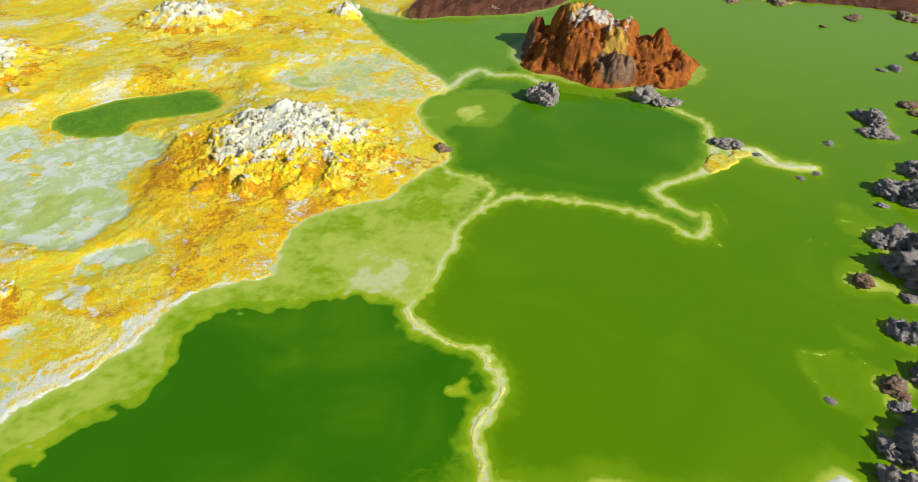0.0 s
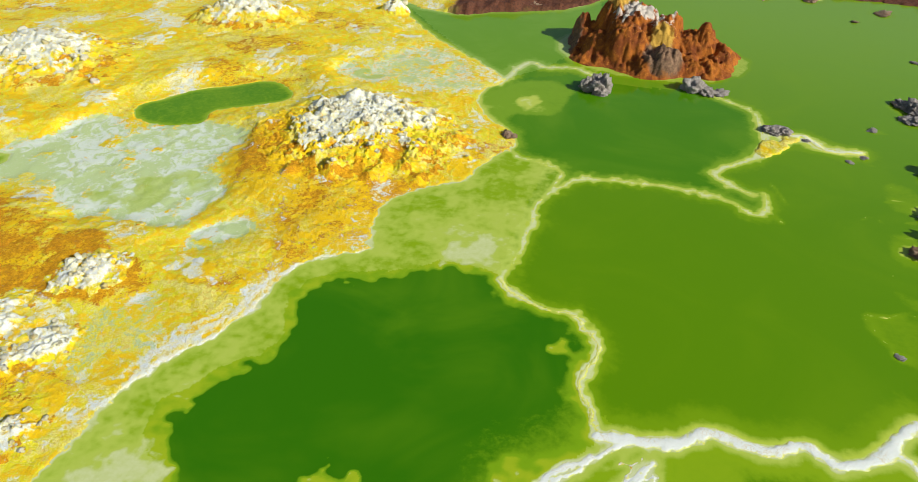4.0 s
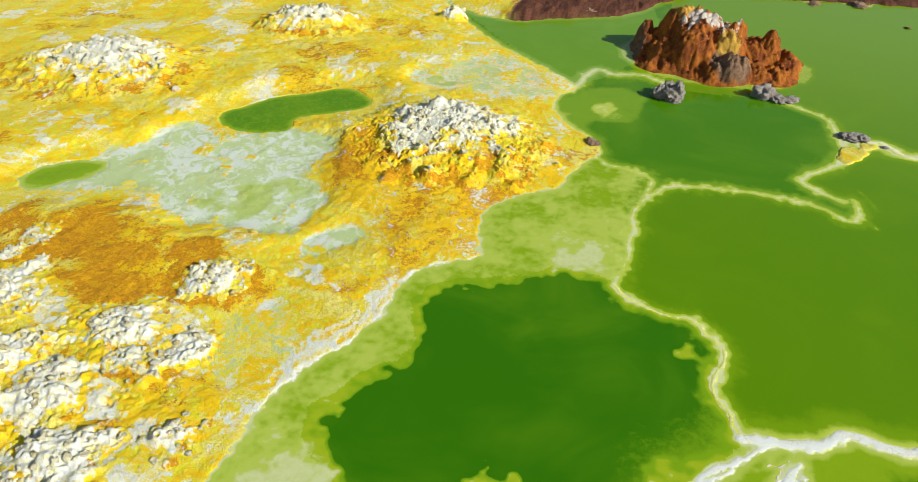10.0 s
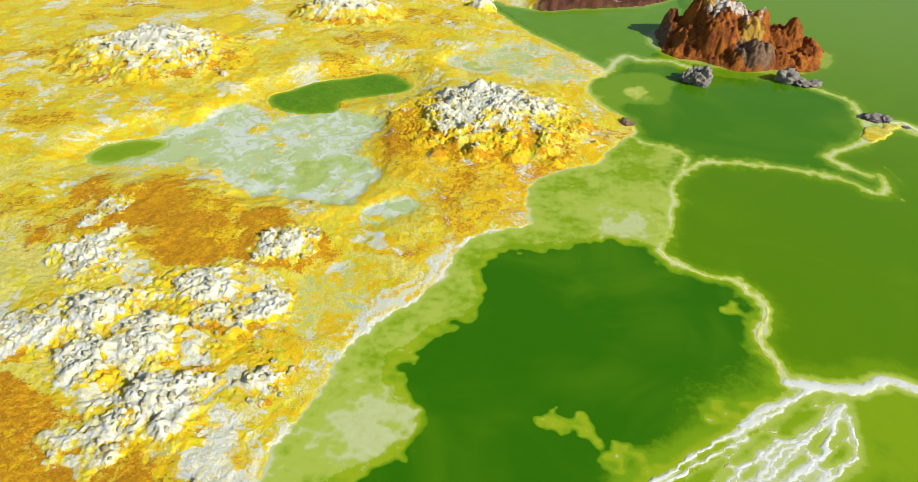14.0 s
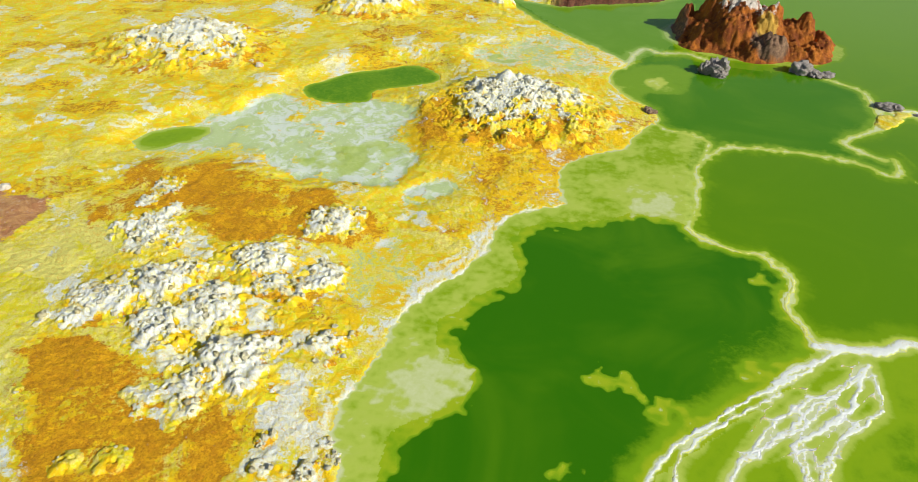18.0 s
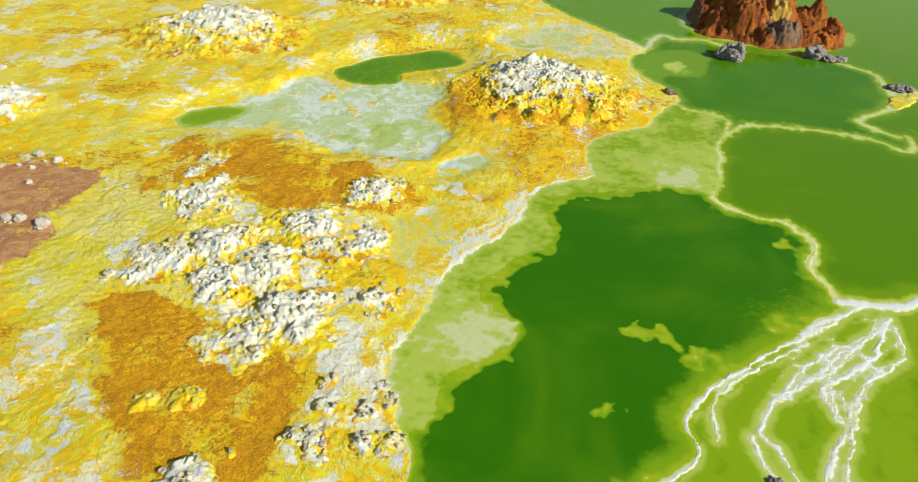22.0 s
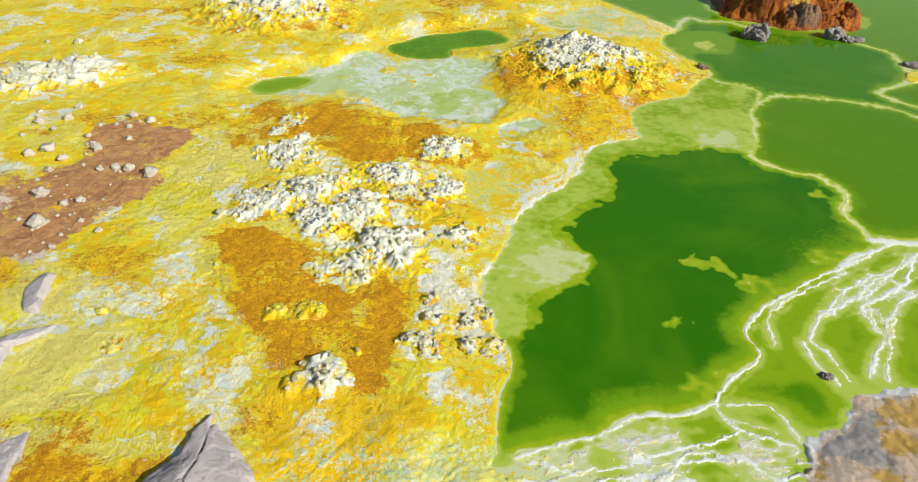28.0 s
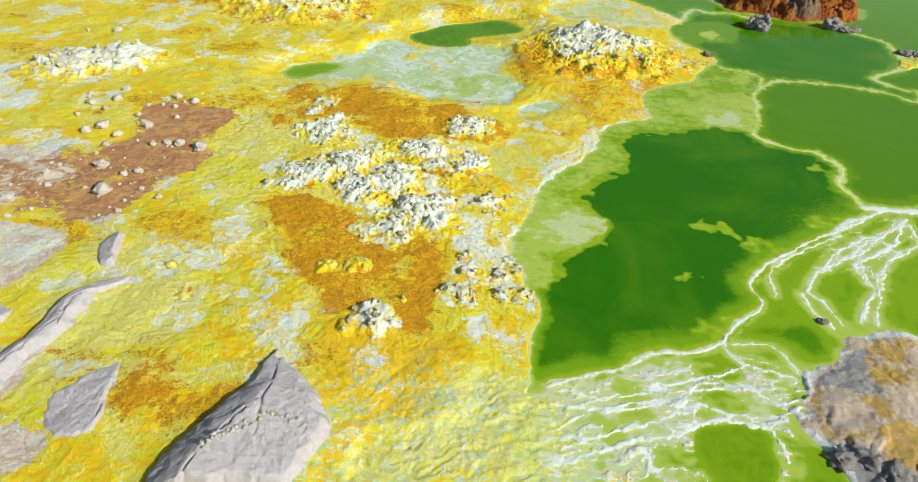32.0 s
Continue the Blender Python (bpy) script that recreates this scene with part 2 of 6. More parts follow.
PALE_D = [(-14.9, 15.17), (-13.94, 16.39), (-12.8, 19.64), (-10.39, 19.98), (-7.5, 17.34), (-6.59, 15.63), (-8.47, 14.21), (-10.94, 14.11), (-13.07, 13.75)]
POND_A = [(-21.67, 8.5), (-21.06, 9.43), (-20.39, 10.64), (-18.9, 11.71), (-17.4, 12.87), (-15.94, 12.2), (-15.72, 11.3), (-17.39, 9.99), (-18.28, 9.19), (-18.02, 8.07),
        (-19.55, 7.41), (-20.94, 7.58)]
POND_B = [(-25.75, 1.01), (-25.3, 2.23), (-24.14, 2.91), (-23.67, 2.53), (-24.22, 1.54), (-24.7, 0.71)]
WHITE_A = [(-12.05, -10.55), (-11.96, -9.47), (-11.26, -8.32), (-10.72, -9.05), (-10.34, -10.55), (-9.33, -11.29), (-9.31, -11.99), (-11.28, -12.66), (-12.14, -12.58),
        (-12.15, -11.54)]
WHITE_B = [(-20.3, -5), (-19.26, -3.99), (-16.25, -4.81), (-14.26, -3.53), (-12.77, -5.25), (-12.35, -8.25), (-12.68, -10.17), (-14.4, -10.59), (-17.18, -8.89), (-19.41, -7.54)]
ISLETS = [[(-5.06, -5.76), (-4.45, -5.5), (-3.77, -5.51), (-3.25, -5.69), (-3.08, -6.16), (-3.54, -6.09), (-4.19, -6.13), (-4.78, -6.1)],
          [(-3.32, -6.69), (-2.73, -6.13), (-2.1, -6.09), (-2.31, -6.56), (-2.98, -6.87)],
          [(-5.08, -8.94), (-4.68, -8.65), (-4.58, -8.92), (-4.97, -9.12)],
          [(-4.11, -8.88), (-3.77, -8.71), (-3.66, -8.96), (-3.96, -9.1)],
          [(-0.18, 0.17), (0.11, 0.32), (0.25, -0.04), (-0.07, -0.21)],
          [(-2, -6.6), (-1.55, -6.23), (-1.32, -6.47), (-1.76, -6.93)],
          [(-0.69, -4.21), (-0.18, -3.67), (0.46, -3.82), (0.11, -4.43), (-0.46, -4.74)],
          [(-4.25, -11.29), (-3.58, -10.79), (-3.57, -11.43), (-3.98, -11.7)]]
CLOUD = [(-10.16, -7.46), (-9.6, -6.5), (-8.8, -6.1), (-7.83, -6.54), (-7.46, -7.02), (-7.68, -7.89), (-8.47, -8.6), (-9.26, -9.19), (-10.18, -9.08)]
WTIP = [(-4.65, 3.02), (-4.45, 3.67), (-3.76, 3.55), (-3.59, 4.28), (-2.77, 3.89), (-2.2, 2.5), (-3.03, 2.62), (-3.9, 2.65), (-4.49, 2.44)]
MUD_MOUND = [(-1.41, -12.53), (-0.97, -11.82), (-0.24, -10.87), (0.17, -10.11), (0.86, -9.74), (1.98, -9.47), (3.54, -10.01), (2.06, -15.63), (-0.37, -15.88), (-1, -14.8),
        (-1.6, -13.92)]
OCHRE_F = [(-18.52, -19.44), (-18.69, -18.48), (-18.06, -17.82), (-17.14, -17.5), (-16.29, -17.64), (-16.01, -18.56), (-16.27, -19.41), (-17.13, -19.89), (-17.87, -19.97)]
NORTH = [(-22.36, 34.76), (-16.1, 27.01), (-12.05, 26.07), (-10.16, 27.2), (-6.78, 28.64), (-4.56, 30.38), (-2.55, 33.9), (1.14, 35.48), (4.89, 36.29), (8.59, 37.08),
        (12.2, 37.59), (14.97, 37.57), (17.87, 37.4)]
SHELF = [(-4.43, 2.25), (-3.51, 2.41), (-2.34, 2.36), (-2.2, 3.98), (-2.19, 5.38), (-2.22, 6.91), (-1.76, 8.11), (-1.88, 9.18), (-3.01, 9.64), (-4.02, 9.88), (-4.6, 10.98),
        (-9, 8), (-14, 0), (-13, -8), (-10.5, -12), (-8.64, -10.15), (-8.81, -9.64), (-7.97, -8.58), (-7.67, -7.93), (-7.49, -6.91), (-7.85, -6.47), (-8.61, -6.11),
        (-8.79, -5.55), (-8.57, -4.68), (-7.95, -3.46), (-7.38, -3.15), (-7.2, -2), (-7.58, -1.38), (-7.92, -0.48), (-7.72, 0.15), (-6.29, 0.94), (-4.89, 1.57)]
SHELF2 = [(-7.04, 13.93), (-6.16, 16.16), (-4.61, 17.75), (-2.75, 17.36), (-2.62, 15.79), (-3.15, 13.83), (-4.68, 13.58), (-5.37, 12.5)]
POOL_C = [(-1.89, 7.85), (-0.83, 9), (2.26, 9.5), (4.75, 9.16), (5.75, 8.72), (5.89, 10.24), (4.07, 11.15), (6.02, 14.13), (5.73, 17.15), (3.5, 18.87), (-0.14, 18.46),
        (-3.12, 18.92), (-6.46, 16.99), (-7.39, 13.22), (-4.53, 10.63), (-2.91, 9.78), (-1.81, 9.12)]
POOL_E = [(-6.28, 17.16), (-10.12, 20.55), (-16.88, 27.74), (-4.09, 33.62), (-1.84, 22.61), (-4, 21.01), (-4.74, 19.17), (-5.63, 18.11)]
POOL_B = [(-2.33, 2.3), (-2.08, 3.86), (-2.16, 4.85), (-2.25, 6.3), (-1.46, 8.43), (0.72, 9.41), (4.76, 9.24), (5.75, 8.72), (5.89, 10.24), (4.07, 11.15), (6.02, 14.13),
        (6.73, 15.17), (20, 16), (20, -1), (9.09, 0.37), (7.76, -1.16), (6.36, -1.16), (5.17, -1.62), (4.01, -1.51), (2.65, -2.32), (1.25, -1.8), (0.87, -1.24), (1.14, 0.04),
        (0.57, 1.04), (-0.58, 1.42)]
LOWPOOL = [(1.5, -2.96), (0.43, -4.32), (-1.76, -7.03), (-2.83, -8.71), (-2.86, -9.9), (-1.65, -10.53), (0.87, -9.24), (3.92, -8.2), (5.13, -3.17), (4.3, -2), (2.85, -2.37)]
WHITE_C = [(-22.53, -14.26), (-21.76, -13.13), (-20.03, -12.86), (-17.91, -12.94), (-16.52, -13.98), (-16.01, -15.69), (-17.33, -15.51), (-19.15, -15.61), (-20.97, -15.26)]
WHITE_D = [(-29.41, -15.33), (-28.32, -14.39), (-26.67, -14.17), (-24.96, -14.45), (-24.93, -16.07), (-25.75, -16.66), (-26.41, -17.76)]
WHITE_E = [(-13.8, -15.87), (-13.04, -15.13), (-11.98, -15.91), (-12.11, -17), (-12.98, -16.8)]
WHITE_F = [(-10.98, -13.79), (-10.49, -12.96), (-9.66, -12.26), (-9.05, -13.73), (-10.19, -14.56)]
BAND = [(-6.77, 2.41), (-8.5, 1.32), (-9.52, 0.25), (-9.72, -1.05), (-10.01, -2.22), (-10.88, -3.26), (-11.06, -4.48), (-10.75, -5.62), (-10.2, -5.23), (-9.52, -3.95),
        (-8.61, -2.48), (-8.29, -1.1), (-7.88, 0.3), (-6.56, 1.76)]
KEY = [(5.7, 14.2), (6.1, 15.0), (6.9, 15.3), (7.4, 15.2), (7.1, 14.4), (6.7, 13.5), (6.0, 13.3)]
FIELD_WHITE = [(-19.52, -6.65), (-18.24, -5.88), (-16.94, -6.39), (-15.87, -6.0), (-14.68, -6.5), (-14.08, -7.13), (-14.34, -8.0), (-13.66, -8.75), (-13.53, -9.82), (-14.28, -10.08),
        (-15.01, -10.12), (-15.9, -9.98), (-17.13, -8.97), (-17.13, -8.18), (-18.15, -8.26)]
WHITE_G = [(-13.11, -9.46), (-13.13, -8.68), (-12.4, -8.31), (-11.34, -7.83), (-10.64, -7.42), (-10.52, -8.01), (-10.71, -8.74), (-11.37, -9.18), (-11.92, -9.48), (-11.87, -10.17), (-12.33, -10.43)]
WHITE_H = [(-40.43, -4.23), (-38.62, -2.97), (-36.9, -2.32), (-34.32, -2.61), (-33.22, -3.61), (-34.72, -4.9), (-34.37, -6.98), (-36.13, -7.95)]
BRIGHT = [(-14.29, -15.95), (-13.43, -14.68), (-12.03, -14.43), (-10.84, -14.74), (-10.73, -16.03), (-11.19, -17.38), (-11.75, -18.3), (-12.54, -19.25), (-12.89, -19.74), (-12.86, -18.33), (-13.35, -17.56), (-13.79, -16.89)]
LEMON_A = [(-24.66, -7.78), (-23.04, -6.87), (-22.72, -5.32), (-20.83, -5.4), (-21.13, -7.53), (-20.72, -9.15), (-19.5, -10.76), (-19.11, -11.53), (-19.85, -12.0), (-22.54, -10.84)]
LEMON_B = [(-24.72, -15.23), (-22.2, -14.0), (-19.95, -14.48), (-17.88, -17.22), (-19.59, -18.27), (-19.87, -20.03), (-21.0, -20.43), (-22.32, -19.23), (-22.17, -17.76), (-24.05, -16.81)]
LEMON_C = [(-12.13, -18.17), (-11.33, -17.05), (-10.26, -15.44), (-8.99, -15.21), (-8.37, -16.4), (-8.58, -17.88), (-9.78, -18.67), (-11.34, -19.21)]
TAN_A = [(-28.21, -15.11), (-26.64, -14.37), (-25.55, -14.16), (-24.81, -15.26), (-24.73, -16.17), (-24.96, -16.85), (-25.58, -17.36)]
TAN_B = [(-33.81, -10.6), (-31.31, -9.95), (-30.01, -10.0), (-27.35, -10.74), (-27.4, -12.3), (-24.85, -12.4), (-24.46, -13.41), (-26.37, -13.34), (-27.96, -13.12), (-29.97, -13.84)]
TAN_C = [(-23.65, -19.01), (-22.44, -18.93), (-21.78, -18.35), (-21.53, -19.39), (-21.3, -20.34), (-21.39, -20.94)]
TAN_D = [(-21.08, -21.2), (-20.21, -20.62), (-19.32, -20.85), (-19.19, -21.4), (-19.16, -21.92), (-19.93, -22.19)]
ALGAE_A = [(-18.79, 1.52), (-17.81, 2.84), (-16.96, 4.0), (-14.99, 5.46), (-14.65, 3.95), (-15.69, 1.98), (-16.52, 0.94), (-17.84, 1.33)]
ALGAE_B = [(-13.9, 15.2), (-12.6, 16.0), (-12.0, 15.2), (-13.2, 14.5)]
WISP = [(-5.2, 15.0), (-4.5, 15.7), (-3.9, 15.2), (-4.0, 14.3), (-4.7, 14.3)]
DIM_A = [(-6.57, -12.36), (-5.01, -11.43), (-3.49, -10.7), (-3.33, -11.47), (-4.3, -12.34), (-6.36, -13.3)]
DIM_B = [(-1.66, -3.81), (-0.96, -2.56), (0.33, -1.82), (0.96, -1.9), (1.05, -3.39), (-1.28, -4.39)]

EAST_ROCKS = [(12.7, 20.25, 1.56, 0.8, 0), (12.84, 18.86, 1.39, 0.5, 0), (13.17, 13.88, 2.13, 0.75, 0), (13.62, 15.76, 1.64, 0.7, 0), (12.34, 8.89, 2.46, 0.95, 0),
         (11.97, 10.66, 1.64, 0.7, 0), (12.77, 10.28, 1.97, 0.9, 0), (11.81, 5.99, 1.39, 0.7, 0), (11.16, 6.16, 0.74, 0.5, 1), (10.72, 3.79, 0.9, 0.6, 1),
         (11.55, 4.39, 1.15, 0.8, 0), (10.76, 1.69, 1.39, 0.9, 0), (11.24, 2.28, 1.56, 1, 0), (10.64, 0.62, 1.23, 0.9, 0), (10.77, 3.12, 0.66, 0.5, 0),
         (14.76, 27.01, 0.9, 0.6, 0), (14.01, 26.59, 0.57, 0.4, 0), (16.22, 29.03, 1.23, 0.7, 0), (14.47, 22.3, 1.15, 0.5, 1)]
EAST_ROCKS += [(14.91, 21.45, 0.9, 0.5, 1), (10.61, 17.23, 0.54, 0.5, 0), (13.79, 34.9, 1.31, 0.4, 1), (16.89, 36, 1.64, 0.5, 1), (11.9, 32.7, 0.63, 0.4, 1),
         (10.59, 8.05, 0.94, 0.6, 1), (9.14, 2.75, 0.32, 0.4, 0), (11.95, 12.93, 0.57, 0.4, 0), (9.89, 14.54, 0.45, 0.4, 0), (9.23, 13.99, 0.41, 0.3, 0),
         (7.7, 15.29, 0.45, 0.4, 0), (6.75, 35.77, 1.08, 0.4, 1), (9.64, 36.42, 1.44, 0.5, 1), (-10.67, 27.02, 1.08, 0.5, 0), (-7.98, 28.8, 1.44, 0.5, 1),
         (-9.27, 27.99, 0.9, 0.5, 1), (14.56, 19.63, 0.82, 0.5, 0), (11.81, 7.71, 0.74, 0.4, 0)]
SHORE_RING = np.vstack([smooth_line(SHORE), SHORE_CLOSE])
NORTH_RING = np.vstack([smooth_line(NORTH), [(60, 36), (400, 30), (400, 800), (-400, 800)]])
EAST_RING = np.array([(12.2, -40), (12.6, -4), (13.3, 3), (15, 12), (16, 22), (18, 34), (30, 38), (400, 38), (400, -40)], float)
SOUTH_RING = np.array([(13, -40), (13, -9), (4.5, -13), (1.5, -17), (-3, -20), (-9, -21), (-9, -40)], float)
# narrow salt rims between the pools: line, half width, height of the crest, whiteness
RIMS = [(R_AB, 0.056, 0.012, 0.62), (R_BC, 0.052, 0.015, 0.28), (R_CD, 0.07, 0.015, 0.32), (R_C2, 0.055, 0.012, 0.28), (R_E, 0.11, 0.02, 0.5), (R_D, 0.20, 0.03, 0.7), (R_S, 0.16, 0.022, 0.9),
        (N1, 0.058, 0.006, 0.86), (N2, 0.054, 0.006, 0.86), (N3, 0.051, 0.006, 0.86), (N4, 0.051, 0.006, 0.86), (N5, 0.041, 0.006, 0.86), (N6, 0.048, 0.006, 0.9), (N7, 0.040, 0.006, 0.9), (N8, 0.048, 0.006, 0.9),
        (N9, 0.048, 0.006, 0.9), (N10, 0.051, 0.006, 0.9), (N11, 0.060, 0.006, 0.9), (N12, 0.048, 0.006, 0.9),
        ([(2.7, -3.3), (1.9, -4.3), (1.2, -5.0), (0.8, -5.6), (0.1, -6.5), (-0.5, -7.2)], 0.06, 0.010, 0.9), ([(2.6, -3.8), (2.0, -5.0), (1.2, -5.8), (0.7, -6.4), (0.9, -7.4)], 0.06, 0.010, 0.9),
        ([(0.4, -4.7), (-0.5, -5.7), (-1.5, -6.8), (-2.1, -7.9), (-2.0, -9.0)], 0.055, 0.010, 0.8), ([(2.3, -5.1), (1.6, -6.2), (1.35, -7.4), (0.8, -8.3), (0.6, -9.2)], 0.055, 0.010, 0.8),
        ([(-1.2, -8.6), (-0.9, -9.3), (-0.4, -9.9)], 0.07, 0.010, 0.8), ([(2.2, -2.5), (1.6, -3.1), (0.9, -3.7), (0.3, -4.4)], 0.09, 0.010, 0.9),
        ([(8.3, -0.6), (8.7, -0.9), (9.2, -1.3)], 0.12, 0.010, 0.8)]
CRINKLE = [(-13.8, -17.0), (-11.5, -15.4), (-9.0, -14.6), (-6.8, -14.4), (-5.4, -16.5), (-6.5, -19.0), (-9.5, -20.5), (-13.0, -20.5)]
NET = [(3.0, -2.7), (2.9, -4.8), (1.9, -6.2), (1.2, -7.0), (0.2, -7.0), (-0.7, -7.4), (-0.4, -6.2), (0.5, -5.0), (1.4, -3.9), (2.2, -3.0)]
FOAM = [[(6.1, 11.2), (6.35, 10.6), (6.55, 10.1), (6.6, 9.8)], [(6.0, 9.0), (6.3, 8.7), (6.4, 8.4)], [(8.95, 9.3), (9.2, 9.8), (9.6, 9.95), (9.9, 9.6)], [(10.1, 11.2), (10.6, 11.5), (10.9, 11.4)],
        [(9.9, 14.0), (10.2, 13.9)], [(10.4, 12.3), (10.8, 12.35)], [(9.5, 6.6), (9.8, 6.6)], [(10.2, 8.9), (10.5, 9.0)], [(10.9, 17.0), (11.3, 17.3)], [(10.6, 10.0), (11.0, 10.1)],
        [(8.45, 4.3), (8.9, 4.4), (9.3, 4.5), (9.7, 4.85), (10.2, 4.3)], [(8.9, 2.9), (9.1, 2.6)], [(8.45, 4.2), (8.8, 3.4), (9.1, 2.8)]]
FOAM = [(smooth_line(a), 0.045, 0.012, 0.5) for a in FOAM]
SHOALS = [[(8.4, 4.3), (9.3, 4.6), (10.6, 4.3), (10.4, 2.8), (9.2, 2.5)], [(9.3, 6.3), (9.9, 5.7), (10.6, 5.2), (9.8, 5.0)], [(8.5, 0.6), (9.2, 0.9), (9.6, 0.2), (8.9, -0.2)], [(9.8, 9.0), (10.8, 9.0), (11.2, 7.6), (10.2, 7.2), (9.7, 7.8)],
          [(10.2, 12.6), (11.3, 12.6), (12.0, 11.0), (10.4, 10.6)], [(5.9, 15.9), (7.6, 16.0), (9.6, 15.1), (8.0, 14.3), (6.2, 14.2)], [(-5.1, 15.6), (-4.0, 15.3), (-3.6, 14.2), (-4.8, 13.9)]]
RIMS = [(smooth_line(a), b, c, d) for a, b, c, d in RIMS] + FOAM


def zone(x, y, outline, soft, ragged=0.0, seed=0, grow=0.0, lobes=0.0):
    """How far a place lies inside a ragged, soft-edged patch, 0 to 1."""
    lo, hi = np.min(outline, 0) - 3, np.max(outline, 0) + 3
    out = np.zeros(x.shape)
    near = (x > lo[0]) & (x < hi[0]) & (y > lo[1]) & (y < hi[1])
    if near.any():
        px, py = x[near], y[near]
        d = inside(px, py, smooth_line(outline, True), 3.0)
        if ragged:
            d = d + 1.3 * ragged * fbm(px, py, max(ragged * 4, 0.3), 5, seed, 0.62)
        if lobes:
            d = d + lobes * (0.8 * cells(px, py, 0.8, seed + 1) + 0.45 * cells(px + 0.1 * d, py, 0.36, seed + 2) - 0.55)
        out[near] = step(-soft, soft, d + grow)
    return out


def land(x, y):
    """Signed distance to the shore, above 0 on land."""
    wx = x + 0.22 * fbm(x, y, 0.8, 4, 3, 0.66)
    wy = y + 0.22 * fbm(x, y, 0.8, 4, 9, 0.66)
    d = np.maximum(inside(wx, wy, SHORE_RING, 10.0), inside(wx, wy, NORTH_RING, 10.0))
    return np.maximum(d, np.maximum(inside(wx, wy, EAST_RING, 10.0), inside(wx, wy, SOUTH_RING, 10.0)))


def dome(d, r):
    return np.sqrt(np.clip(1 - (d / r) ** 2, 0, 1))


def craggy(x, y, seed):
    """Knobbly salt growth: round knobs on knobs, many with an open vent on top, about -0.15 to 0.5."""
    w = 0.10 * fbm(x, y, 0.4, 3, seed + 3)
    big, mid, small = cells(x + w, y - w, 0.75, seed + 5), cells(x - w, y + w, 0.31, seed + 6), cells(x + w, y + w, 0.17, seed + 7)
    here = step(-0.05, 0.25, fbm(x, y, 1.3, 3, seed + 19))
    some, few = step(-0.05, 0.15, fbm(x, y, 0.9, 2, seed + 13)), step(0.0, 0.2, fbm(x, y, 0.7, 2, seed + 14))
    ridge = 1 - 2.4 * np.abs(fbm(x + w, y, 0.8, 5, seed + 17, 0.64))
    knobs = 0.15 * dome(big, 0.60) * here + 0.085 * dome(mid, 0.60) * some + 0.03 * dome(small, 0.60) * few + 0.045 * ridge
    vents = 0.24 * np.exp(-(mid / 0.24) ** 4) * some * step(-0.1, 0.1, fbm(x, y, 0.5, 2, seed + 15)) + 0.08 * np.exp(-(small / 0.28) ** 2) * few
    return knobs - vents + 0.02 * fbm(x, y, 0.16, 3, seed + 9, 0.75) - 0.03


